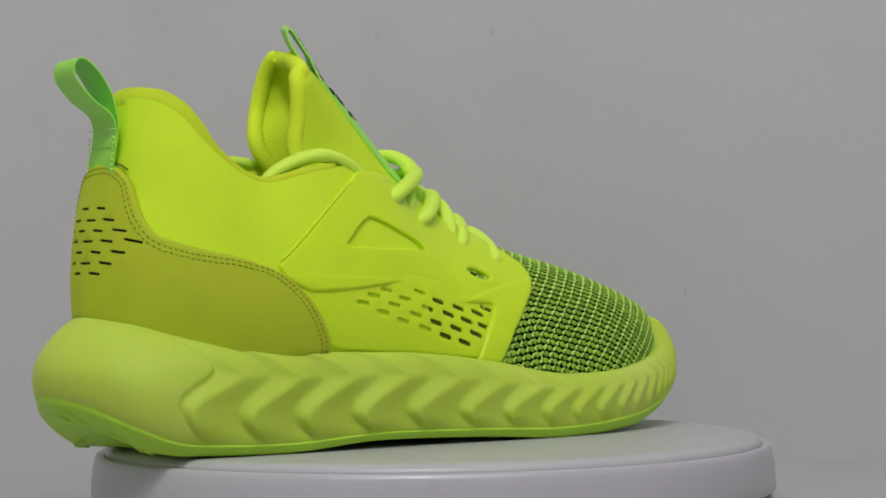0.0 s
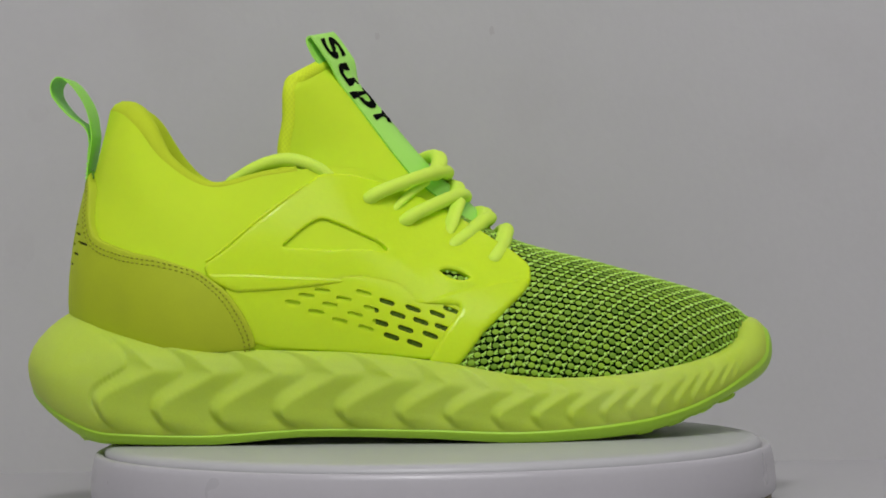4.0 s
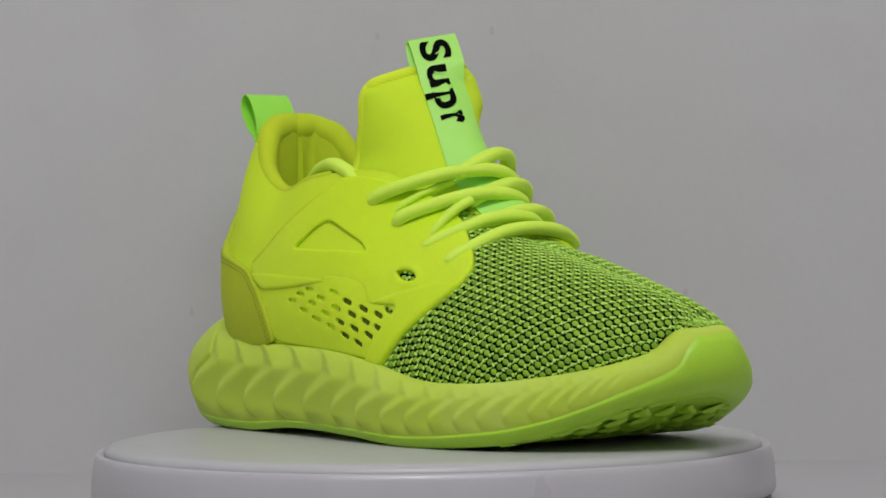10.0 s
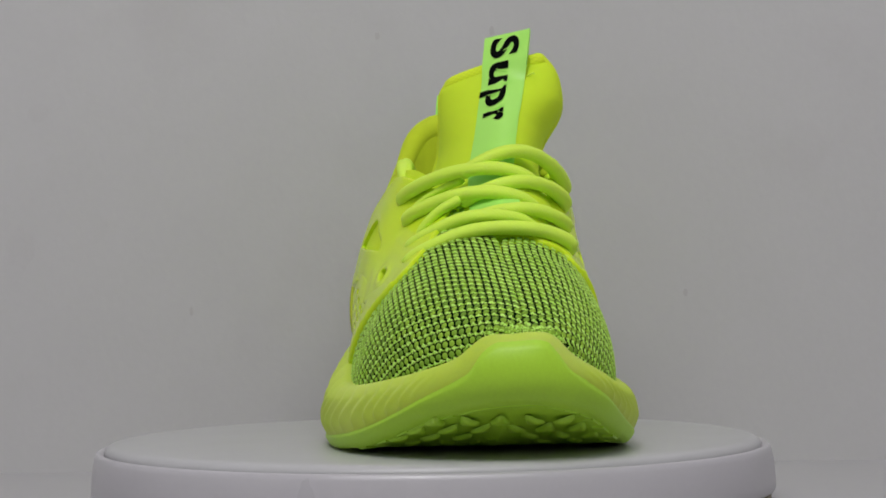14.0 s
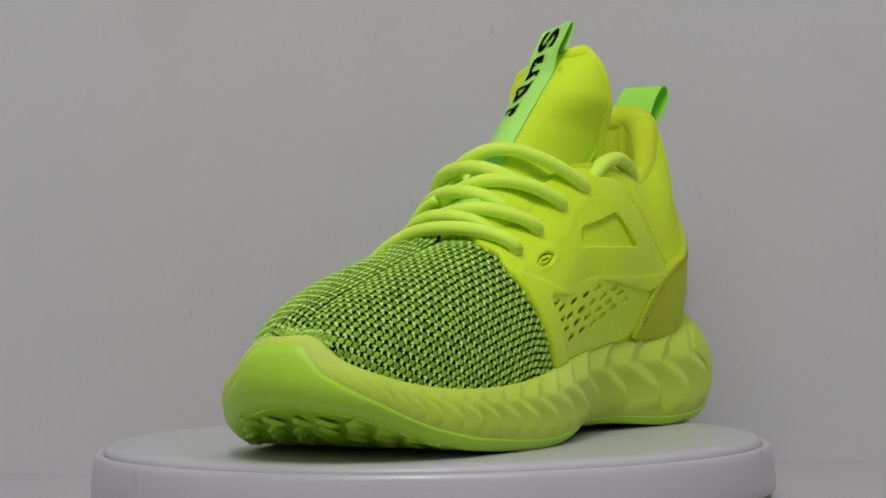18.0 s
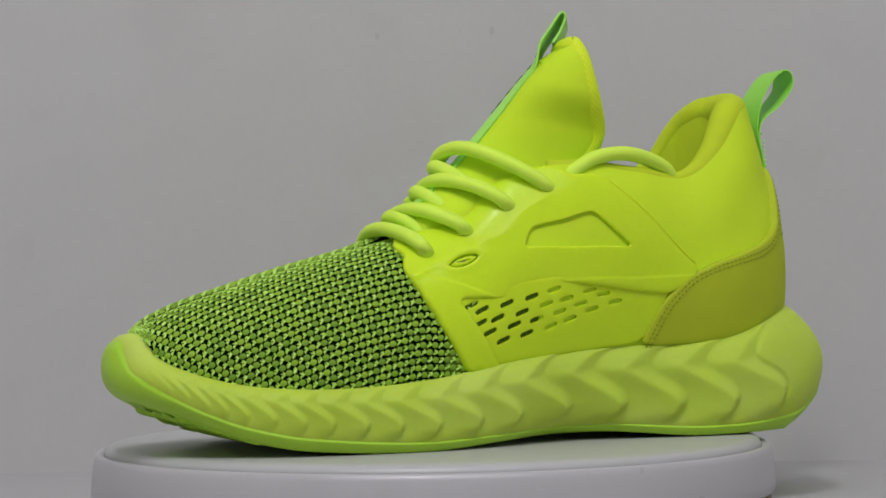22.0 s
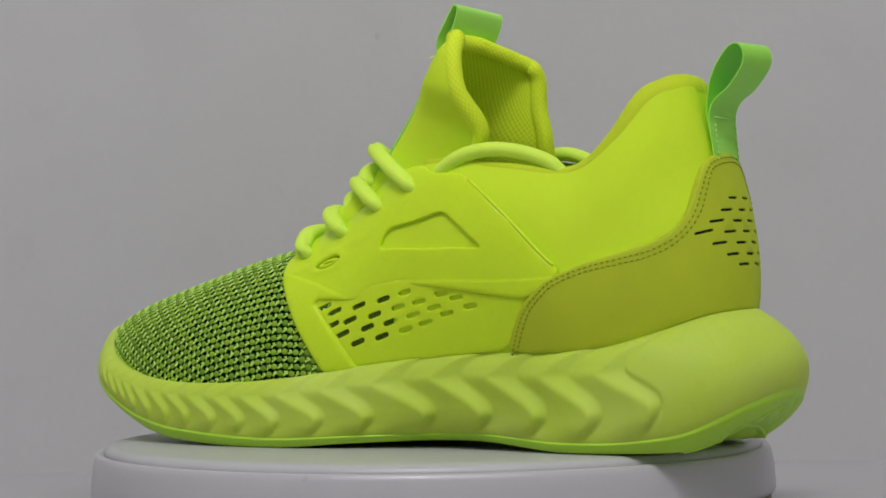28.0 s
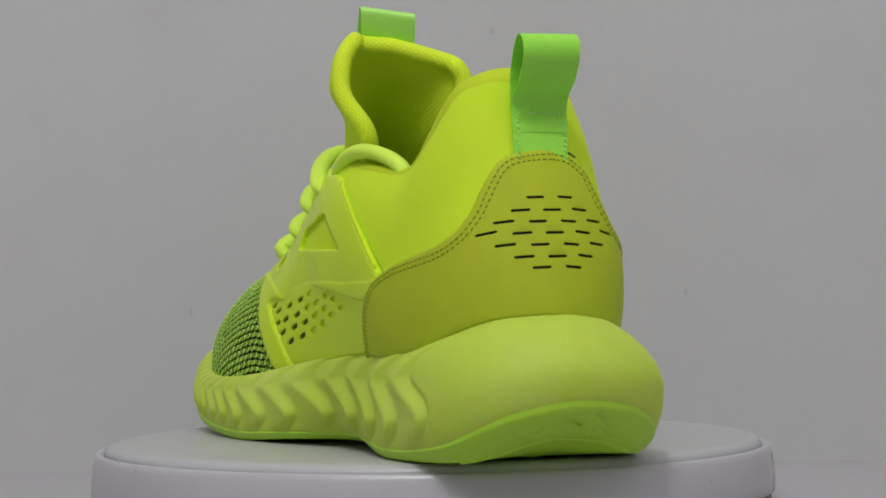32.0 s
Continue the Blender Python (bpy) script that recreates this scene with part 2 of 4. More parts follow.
def box_bm(x0, y0, z0, x1, y1, z1):
    bm = bmesh.new()
    bmesh.ops.create_cube(bm, size=1, matrix=Matrix.LocRotScale(((x0 + x1) / 2, (y0 + y1) / 2, (z0 + z1) / 2), None,
                                                              (x1 - x0, y1 - y0, z1 - z0)))
    return bm


# ---- the set: worktop, back wall, closed room ----
FLOOR_Z, WALL_Y = -0.0274, 0.18
tagged(part("worktop", box_bm(-1.6, -1.4, FLOOR_Z - 0.03, 1.6, WALL_Y, FLOOR_Z), DESK, None,
            "pale white worktop against the painted wall", False), kind="structure")
tagged(part("wall_north", box_bm(-1.6, WALL_Y, -0.9, 1.6, WALL_Y + 0.1, 1.6), WALL, None,
            "pale grey painted wall with faint smudges", False), kind="structure")
for nm, b in (("wall_south", (-1.7, -2.4, -0.9, 1.7, -2.3, 1.6)), ("wall_west", (-1.7, -2.3, -0.9, -1.6, WALL_Y + 0.1, 1.6)),
              ("wall_east", (1.6, -2.3, -0.9, 1.7, WALL_Y + 0.1, 1.6)), ("ceiling", (-1.7, -2.4, 1.6, 1.7, WALL_Y + 0.1, 1.7)),
              ("floor", (-1.7, -2.4, -1.0, 1.7, WALL_Y + 0.1, -0.9))):
    tagged(part(nm, box_bm(*b), PLAIN, None, "plain white painted " + nm.split("_")[0], False), kind="structure")

for x, z, w, h, mat in ((-0.0237, 0.1775, 0.0012, 0.0020, SMUDGE_FAINT), (0.0310, 0.1793, 0.0013, 0.0024, SMUDGE_FAINT), (0.1212, 0.0536, 0.0012, 0.0023, SMUDGE_FAINT),
                        (-0.1139, 0.0481, 0.0010, 0.0024, SMUDGE_FAINT), (-0.1960, 0.0800, 0.0080, 0.0120, PATCH),
                        (-0.1850, 0.1440, 0.0060, 0.0050, PATCH)):
    bm = bmesh.new()
    rr = random.Random(int(x * 9999))
    ring_v = [bm.verts.new((x + w * rr.uniform(0.7, 1.2) * math.cos(a * 0.5236), WALL_Y - 0.00012, z + h * rr.uniform(0.7, 1.2) * math.sin(a * 0.5236))) for a in range(12)]
    bm.faces.new(ring_v)
    part("smudge", bm, mat, bpy.data.objects["wall_north"], "faint grey smudge", False)

# ---- turntable ----
turntable = empty("turntable", "round white plastic display turntable with a raised rim", "turntable")
v, f_ = lathe([(0.0, 0.0), (0.04, 0.0), (0.09, 0.0), (0.118, 0.0), (0.1255, -0.0001), (0.1280, -0.0006), (0.1294, -0.0016),
               (0.1300, -0.0030), (0.1300, -0.0060), (0.0, -0.0060)], 220)
mesh_part("platter", v, f_, WHITE, turntable, "flat white top plate")
v, f_ = lathe([(0.1296, -0.0060), (0.1302, -0.0040), (0.1309, -0.0034), (0.1319, -0.0031), (0.1327, -0.0030), (0.1335, -0.0038), (0.1341, -0.0055),
               (0.1347, -0.0090), (0.1352, -0.0130), (0.1355, -0.0170), (0.1355, -0.0200), (0.1350, -0.0211), (0.1335, -0.0216),
               (0.128, -0.0217), (0.10, -0.0217), (0.0, -0.0217)], 220)
rim_ring = mesh_part("rim", v, f_, RIM_WHITE, turntable, "glossy white rounded rim")
v, f_ = lathe([(0.0, -0.0219), (0.1335, -0.0219), (0.1338, -0.0228), (0.1334, -0.033), (0.1338, FLOOR_Z + 0.0005), (0.0, FLOOR_Z + 0.0002)], 120)
mesh_part("foot", v, f_, BASE, turntable, "brown foot ring")
for deg, zc, hh, ww in ((-157, -0.0125, 0.0035, 0.0008), (-164, -0.0155, 0.0028, 0.0006), (-40, -0.013, 0.0022, 0.0007), (62, -0.016, 0.0030, 0.0008)):
    rows = []
    for k in range(6):
        z = zc + hh * (k / 5 - 0.5)
        r = float(np.interp(-z, (0.0055, 0.009, 0.014, 0.019), (0.1341, 0.1347, 0.1352, 0.1355))) + 0.00006
        w = ww * math.sin(math.pi * (k + 0.5) / 6)
        for e in (-1, 1):
            a = radians(deg) + (e * w + 0.0006 * (k / 5)) / r
            rows.append((r * math.cos(a), r * math.sin(a), z))
    mesh_part("scuff", rows, [(2 * k, 2 * k + 1, 2 * k + 3, 2 * k + 2) for k in range(5)], SMUDGE, rim_ring, "grey scuff mark")

# ---- the shoe's forms, in millimetres until placed ----
MM = 0.001
OUTLINE = [(-152, 2), (-148, 16), (-140, 29), (-126, 38.5), (-104, 43), (-80, 42.5), (-52, 39), (-22, 39.5), (8, 46.5),
           (38, 52), (68, 52), (95, 49), (117, 42), (133, 34), (144, 22), (149.5, 10), (150, -1), (147, -13), (140, -24),
           (126, -38), (105, -51), (78, -61), (45, -64.5), (12, -62), (-20, -58), (-52, -55), (-82, -52.5), (-104, -50.5),
           (-124, -47), (-138, -39.5), (-146.5, -27), (-151, -12)]
FEATHER = [(-134, 1, 52), (-131, 12, 51.5), (-125, 21, 50), (-114, 28, 45.5), (-98, 33.5, 40), (-78, 35.5, 37.3), (-52, 34, 36),
           (-24, 35, 34.8), (6, 38.5, 31), (35, 43, 26.5), (65, 45, 24.2), (90, 42.5, 24.3), (110, 37, 26.5), (126, 29.5, 31),
           (136.5, 21.5, 36.5), (140.5, 12.5, 44.5), (140.5, -1, 44.5), (137.5, -9.5, 43.5), (132.5, -18, 36), (121, -30.5, 31),
           (101, -43, 27), (76, -51.5, 24.5), (46, -54, 25), (14, -52.5, 31), (-18, -50, 35), (-52, -48, 36.5), (-80, -45.5, 37.5),
           (-99, -41, 40), (-114, -33, 44.5), (-125, -24, 49), (-131, -13, 51), (-133.5, -5, 52)]
TOPLINE = [(-118, 2, 133), (-117, 10, 133), (-113, 17, 131.5), (-106, 23, 127.5), (-94, 28, 112.8), (-78, 30, 102), (-54, 34.5, 104),
           (-26, 33.5, 107), (-2, 26.5, 103), (18, 17, 90), (35, 8, 80), (60, 5, 73), (88, 4.5, 65), (110, 4, 58.5),
           (127, 4, 52.5), (138, 4, 46.5), (138, 3, 46.5), (128, 3, 52.5), (113, 3.5, 58), (94, 3.5, 63.5), (70, 4, 70.5),
           (44, 3, 78), (22, -6, 89), (0, -14, 100), (-22, -25, 108), (-52, -33, 105.5), (-76, -31, 101),
           (-94, -29, 111.5), (-105, -23, 125.5), (-112, -15, 131.5), (-116.5, -7, 133), (-118, -2, 133)]
VAMPNESS = [0, 0, 0, 0, 0, 0, 0, 0.1, 0.35, 0.65, 0.9, 1, 1, 1, 1, 1, 1, 1, 1, 1, 1, 0.95, 0.7, 0.4, 0.15, 0, 0, 0, 0, 0, 0, 0]
BULGE = [0, 1, 2.5, 4, 5, 6, 6, 7, 6, 3, 1, 0, 0, 0, 0, 0, 0, 0, 0, 0, 0, -3, -6, -3, 3, 4, 5.5, 6, 5, 4, 2, 0]
NST = 32


def ring(table, q):
    """A closed smooth curve through the stations; q counts stations and wraps round."""
    a = np.array(table, float)
    if a.ndim == 1:
        a = a[:, None]
    q = np.asarray(q, float) % NST
    i = np.floor(q).astype(int)
    t = (q - i)[..., None]
    p0, p1, p2, p3 = a[(i - 1) % NST], a[i % NST], a[(i + 1) % NST], a[(i + 2) % NST]
    return 0.5 * (2 * p1 + (p2 - p0) * t + (2 * p0 - 5 * p1 + 4 * p2 - p3) * t * t + (3 * p1 - p0 - 3 * p2 + p3) * t ** 3)


def ring_out(table, q):
    """Outward horizontal normals of a ring."""
    d = ring(table, np.asarray(q, float) + 0.02)[..., :2] - ring(table, np.asarray(q, float) - 0.02)[..., :2]
    n = np.stack([-d[..., 1], d[..., 0]], -1)
    return n / (np.linalg.norm(n, axis=-1)[..., None] + 1e-9)


SOLE_KEYS = [(-152, 9, 20, 30), (-138, 4, 15, 25), (-118, 1, 8, 19), (-80, 0.5, 4, 15), (-38, 3.1, 3, 15), (4, 2.2, 3.5, 13),
             (46, 0.0, 4, 11), (88, 2, 5, 13), (109, 6, 6, 16), (123, 11, 7, 20), (134, 15, 8, 25), (150, 20, 10, 32)]


def sole_at(q, v):
    """The sole's side wall: v 0 at the tread, 1 at the upper's seam."""
    q, v = np.broadcast_arrays(np.asarray(q, float), np.asarray(v, float))
    o, fe, n = ring(OUTLINE, q), ring(FEATHER, q), ring_out(OUTLINE, q)
    k = curve_at(SOLE_KEYS, o[..., 0])
    zb, inset, zm = k[..., 0], k[..., 1], k[..., 2]
    waist = np.where(o[..., 1] > 0, 1.0, 0.15) * np.exp(-((o[..., 0] + 24) / 26) ** 2)
    inset = inset + 9.0 * waist
    low = v < 0.4
    t = np.where(low, v / 0.4, (v - 0.4) / 0.6)[..., None]
    b0 = np.concatenate([o - n * inset[..., None], zb[..., None]], -1)
    b1 = np.concatenate([o - n * (0.5 + 4.5 * waist)[..., None], (zb + 0.2 * (zm - zb))[..., None]], -1)
    b2 = np.concatenate([o - n * (1.6 * waist)[..., None], zm[..., None]], -1)
    lower = (1 - t) ** 2 * b0 + 2 * t * (1 - t) * b1 + t * t * b2
    zf = fe[..., 2]
    back = np.clip((-112 - o[..., 0]) / 26, 0, 1)
    lean = (0.45 + 0.22 * back)[..., None]
    c1 = np.concatenate([o + n * 0.2, (zm + (0.62 - 0.17 * back) * (zf - zm))[..., None]], -1)
    c2 = np.concatenate([fe[..., :2] * lean + o * (1 - lean), (zf + 1.2 - 4.0 * back)[..., None]], -1)
    upper = (1 - t) ** 3 * b2 + 3 * t * (1 - t) ** 2 * c1 + 3 * t * t * (1 - t) * c2 + t ** 3 * fe
    return np.where(low[..., None], lower, upper)


def shell_at(q, v):
    """The upper's outer skin: v 0 at the sole, 1 at the collar, the throat's edge or the vamp's ridge."""
    q, v = np.broadcast_arrays(np.asarray(q, float), np.asarray(v, float))
    b, tp, w = ring(FEATHER, q), ring(TOPLINE, q), np.clip(ring(VAMPNESS, q), 0, 1)
    n = np.concatenate([ring_out(FEATHER, q), np.zeros_like(q)[..., None]], -1)
    dz = (tp[..., 2] - b[..., 2])[..., None]
    up = np.array((0, 0, 1.0))
    on_ridge = np.clip((w[..., 0] - 0.9) / 0.1, 0, 1)
    tp = np.stack([tp[..., 0], tp[..., 1] + on_ridge * (4.0 - tp[..., 1]), tp[..., 2]], -1)
    bulge = ring(BULGE, q)
    flat = (b - tp) * np.array((1, 1, 0.0))
    b = b - up * 2.0 - n * 0.6
    p1 = b + up * dz * (0.36 * (1 - w) + 0.55 * w) + n * (2.0 * (1 - w) + 1.5 * w + bulge)
    p2 = tp + (1 - w) * (-up * dz * 0.30 + n * 5.0) + w * (flat * 0.62 - up * dz * 0.03) + n * bulge
    t = v[..., None]
    return (1 - t) ** 3 * b + 3 * t * (1 - t) ** 2 * p1 + 3 * t * t * (1 - t) * p2 + t ** 3 * tp


def shell_normal(q, v):
    e = 0.01
    du = shell_at(np.asarray(q) + e, v) - shell_at(np.asarray(q) - e, v)
    vv = np.asarray(v, float)
    dv = shell_at(q, np.minimum(vv + e, 1)) - shell_at(q, np.maximum(vv - e, 0))
    n = -np.cross(du, dv)
    n /= np.linalg.norm(n, axis=-1)[..., None] + 1e-9
    out = np.concatenate([ring_out(FEATHER, q), 0.3 + np.zeros_like(vv)[..., None]], -1)
    s = np.sign(np.sum(n * out, -1))
    return n * np.where(s == 0, 1, s)[..., None]


# ---- the flat plan of the upper: U runs round the shoe, V up it; skins are cut from it ----
QS = np.linspace(-16, 16, 3201)
_ring = ring(FEATHER, QS)
_arc = np.concatenate([[0], np.cumsum(np.linalg.norm(np.diff(_ring, axis=0), axis=1))])
_arc -= _arc[1600]
VS = np.linspace(0, 1, 101)


def u_of(q):
    return np.interp(q, QS, _arc)


def q_of(u):
    return np.interp(u, _arc, QS)


def v_of(q, z):
    """The height along the skin at which it is z millimetres over the turntable."""
    zz = np.maximum.accumulate(shell_at(np.full_like(VS, q), VS)[:, 2])
    return float(np.interp(z, zz, VS))


def flat_of(rows):
    return np.array([(float(u_of(q)), 90.0 * v_of(q, z)) for q, z in rows])


def skin(u, v90, lift):
    q, v = q_of(np.asarray(u, float)), np.clip(np.asarray(v90, float) / 90.0, 0, 1)
    return shell_at(q, v) + shell_normal(q, v) * np.asarray(lift, float)[..., None]


def rounded(poly, step=1.4, passes=2):
    """A closed outline in even steps with its corners eased."""
    p = np.array(poly, float)
    for _ in range(passes):
        nxt = np.roll(p, -1, axis=0)
        p = np.stack([0.82 * p + 0.18 * nxt, 0.18 * p + 0.82 * nxt], 1).reshape(-1, 2)
    out = []
    for a, b in zip(p, np.roll(p, -1, axis=0)):
        n = max(1, int(np.linalg.norm(b - a) / step))
        out += [a + (b - a) * k / n for k in range(n)]
    return np.array(out)


def eased(poly, radius, step=1.2):
    """A closed outline in even steps whose corners are cut to about the given radius."""
    p = np.array(poly, float)
    for r in (radius, radius * 0.35):
        out = []
        for a, b, c in zip(np.roll(p, 1, axis=0), p, np.roll(p, -1, axis=0)):
            for e in (a, c):
                d = np.linalg.norm(e - b)
                out.append(b + (e - b) * min(r / (d + 1e-9), 0.3))
        p = np.array(out)
    out = []
    for a, b in zip(p, np.roll(p, -1, axis=0)):
        n = max(1, int(np.linalg.norm(b - a) / step))
        out += [a + (b - a) * k / n for k in range(n)]
    return np.array(out)


def inside(points, poly):
    x, y = points[:, 0], points[:, 1]
    hit = np.zeros(len(points), bool)
    for (x0, y0), (x1, y1) in zip(poly, np.roll(poly, -1, axis=0)):
        cross = (y0 > y) != (y1 > y)
        with np.errstate(divide="ignore", invalid="ignore"):
            hit ^= cross & (x < (x1 - x0) * (y - y0) / (y1 - y0) + x0)
    return hit


def edge_distance(points, polys):
    best = np.full(len(points), 1e9)
    for poly in polys:
        for a, b in zip(poly, np.roll(poly, -1, axis=0)):
            d = b - a
            t = np.clip(((points - a) @ d) / (d @ d + 1e-12), 0, 1)
            best = np.minimum(best, np.linalg.norm(points - a - t[:, None] * d, axis=1))
    return best


def stadium(cu, cv, length, width, slope, n=5):
    """A slanted slot in the flat plan."""
    r, h = width / 2, (length - width) / 2
    d = np.array((math.cos(slope), math.sin(slope)))
    e = np.array((-d[1], d[0]))
    out = []
    for k in range(n + 1):
        a = -math.pi / 2 + math.pi * k / n
        out.append(np.array((cu, cv)) + d * (h + r * math.cos(a)) + e * r * math.sin(a))
    for k in range(n + 1):
        a = math.pi / 2 + math.pi * k / n
        out.append(np.array((cu, cv)) + d * (-h + r * math.cos(a)) + e * r * math.sin(a))
    return np.array(out)


def lens(cu, cv, length, width, slope=0.0, n=9):
    """An almond outline in the flat plan."""
    d = np.array((math.cos(slope), math.sin(slope)))
    e = np.array((-d[1], d[0]))
    w = np.linspace(-1, 1, n)
    side = [np.array((cu, cv)) + d * k * length / 2 + e * width / 2 * (1 - k * k) ** 0.8 for k in w]
    back = [np.array((cu, cv)) + d * k * length / 2 - e * width / 2 * (1 - k * k) ** 0.8 for k in w[::-1][1:-1]]
    return np.array(side + back)


def panel(name, outline, thick, edge, material, parent, label="", holes=(), lift=0.0, spacing=3.2, hole_edge=0.5, relief=None, sink=0.35, soft=None,
          corner=None, plates=()):
    """A skin of the given thickness cut from the flat plan, with rounded edges, real holes and raised plates (outline, height, bevel)."""
    rim = rounded(outline) if corner is None else eased(outline, corner)
    polys = [rim, *holes]
    pts = [rim, *holes]
    seg = np.roll(rim, -1, axis=0) - np.roll(rim, 1, axis=0)
    nrm = np.stack([-seg[:, 1], seg[:, 0]], 1) / (np.linalg.norm(seg, axis=1)[:, None] + 1e-9)
    if not inside(rim[:1] + nrm[:1] * 0.3, rim)[0]:
        nrm = -nrm
    extra = [rim + nrm * edge * k for k in (0.15, 0.5, 1.0)]
    ridges = []
    for poly, _, bevel in plates:
        d0 = np.roll(poly, -1, axis=0) - np.roll(poly, 1, axis=0)
        pn = np.stack([-d0[:, 1], d0[:, 0]], 1) / (np.linalg.norm(d0, axis=1)[:, None] + 1e-9)
        if not inside(poly[:1] + pn[:1] * 0.05, poly)[0]:
            pn = -pn
        free = inside(poly, rim) & (edge_distance(poly, polys) > 0.5)
        for hpoly in holes:
            free &= ~inside(poly, hpoly)
        ridges.append((poly, free))
        extra = [poly + pn * bevel, poly - pn * 0.5, poly + pn * (bevel + 0.6), *extra]
    for hpoly in holes:
        run = np.roll(hpoly, -1, axis=0) - np.roll(hpoly, 1, axis=0)
        w = np.stack([run[:, 1], -run[:, 0]], 1) / (np.linalg.norm(run, axis=1)[:, None] + 1e-9)
        if inside(hpoly[:1] + w[:1] * 0.05, hpoly)[0]:
            w = -w
        extra = [hpoly + w * hole_edge, hpoly + w * hole_edge * 0.45, hpoly + w * (hole_edge + 0.7), *extra]
    lo, hi = rim.min(0), rim.max(0)
    gu, gv = np.meshgrid(np.arange(lo[0], hi[0], spacing), np.arange(lo[1], hi[1], spacing), indexing="ij")
    gu = gu + (np.arange(gu.shape[1]) % 2) * spacing / 2
    extra.append(np.stack([gu.ravel(), gv.ravel()], 1))
    cand = np.vstack(extra)
    ok = inside(cand, rim)
    for hpoly in holes:
        ok &= ~inside(cand, hpoly)
    cand = cand[ok]
    d = edge_distance(cand, polys)
    cand = cand[d > 0.12 * edge]
    keep = []
    seen = {}
    for c in cand:
        key = (round(c[0] / 0.45), round(c[1] / 0.45))
        if key not in seen:
            seen[key] = 1
            keep.append(c)
    edges, start, allp = [], 0, []
    for poly in pts:
        n = len(poly)
        edges += [(start + i, start + (i + 1) % n) for i in range(n)]
        start += n
        allp.append(poly)
    for poly, free in ridges:
        n = len(poly)
        place = start + np.cumsum(free) - 1
        edges += [(int(place[i]), int(place[(i + 1) % n])) for i in range(n) if free[i] and free[(i + 1) % n]]
        start += int(free.sum())
        allp.append(poly[free])
    allp = np.vstack([*allp, np.array(keep)])
    vs, _, fs, *_ = geometry.delaunay_2d_cdt([Vector(q) for q in allp], edges, [], 0, 1e-5)
    vs = np.array([tuple(q) for q in vs])
    fs = [tuple(q) for q in fs]
    mid = np.array([vs[list(q)].mean(0) for q in fs])
    ok = inside(mid, rim)
    for hpoly in holes:
        ok &= ~inside(mid, hpoly)
    fs = [q for q, k in zip(fs, ok) if k]
    d_rim, d_hole = edge_distance(vs, [rim]), (edge_distance(vs, list(holes)) if holes else np.full(len(vs), 1e9))
    t = np.minimum(np.clip(d_rim / edge, 0, 1), np.clip(sink + d_hole / max(hole_edge, 1e-6), 0, 1))
    h = lift + thick * np.sqrt(np.clip(1 - (1 - t) ** 2, 0, 1))
    if soft is not None:
        near = np.min(np.hypot(vs[:, None, 0] - soft[None, :, 0], vs[:, None, 1] - soft[None, :, 1]), axis=1)
        h = h * (0.30 + 0.70 * np.clip(near / 16.0, 0, 1))
    for poly, height, bevel in plates:
        step = np.where(inside(vs, poly), np.clip(edge_distance(vs, [poly]) / bevel, 0, 1), 0.0)
        h = h + height * step * np.clip(d_rim / edge, 0, 1)
    if relief is not None:
        h = h + relief(vs) * np.clip(d_rim / edge, 0, 1)
    top = skin(vs[:, 0], vs[:, 1], h)
    count = {}
    for q in fs:
        for a, b in zip(q, q[1:] + q[:1]):
            count[(a, b)] = count.get((a, b), 0) + 1
    border = [(a, b) for a, b in count if (b, a) not in count]
    used = sorted({a for e in border for a in e})
    low = {a: len(vs) + i for i, a in enumerate(used)}
    base = skin(vs[used][:, 0], vs[used][:, 1], np.full(len(used), -2.6 if edge < 1.2 else -0.8))
    faces = fs + [(b, a, low[a], low[b]) for a, b in border]
    uvs = np.vstack([vs, vs[used]]) * MM
    brink = {tuple(sorted((a, b))) for a, b in border if d_hole[a] < 0.02}
    return mesh_part(name, np.vstack([top, base]) * MM, faces, material, parent, label, uvs=[tuple(q) for q in uvs], sharp=brink)


def on_skin(rows, count, lift, closed=False):
    """A smooth line laid on the skin through rows (q, z), in metres."""
    fl = spline(flat_of(rows), count, closed)
    return skin(fl[:, 0], fl[:, 1], np.full(count, float(lift))) * MM, skin_normals(fl)


def skin_normals(fl):
    return shell_normal(q_of(fl[:, 0]), np.clip(fl[:, 1] / 90, 0, 1))


# ---- the shoe ----
shoe = empty("running_shoe", "neon yellow running shoe with dark green knit toe", "shoe")

# sole: zigzag scales along both sides, fading to the smooth heel cup and the toe
SCALES = [(-200, -4), (-118, 0), (-95, 1), (-72, 2), (-48, 3), (-24, 4), (-1, 5), (18, 6), (36, 7), (51.5, 8), (65, 9), (78, 10),
          (88.5, 11), (99, 12), (108.5, 13), (115.5, 14), (122, 15), (128.5, 16), (134, 17), (139, 18), (170, 24)]
ZIGZAG = [(0.0, 15.0), (0.12, 12.0), (0.30, 3.0), (0.39, 0.0), (0.43, 0.6), (0.64, 14.0), (0.67, 13.6), (0.95, 1.0), (1.0, -1.0)]

RUBBER_EDGE = [(-16.5, 0.73), (-15.6, 0.72), (-15.15, 0.62), (-14.7, 0.44), (-13.7, 0.36), (-12, 0.28), (-10, 0.22), (-7, 0.16), (-4.5, 0.16),
               (-3.2, 0.22), (-1.5, 0.29), (0, 0.305), (1.5, 0.285), (3.2, 0.20), (4.5, 0.16), (7, 0.16), (10, 0.22), (12, 0.28),
               (13.4, 0.36), (14.15, 0.46), (14.6, 0.62), (15.0, 0.72), (16.5, 0.73)]


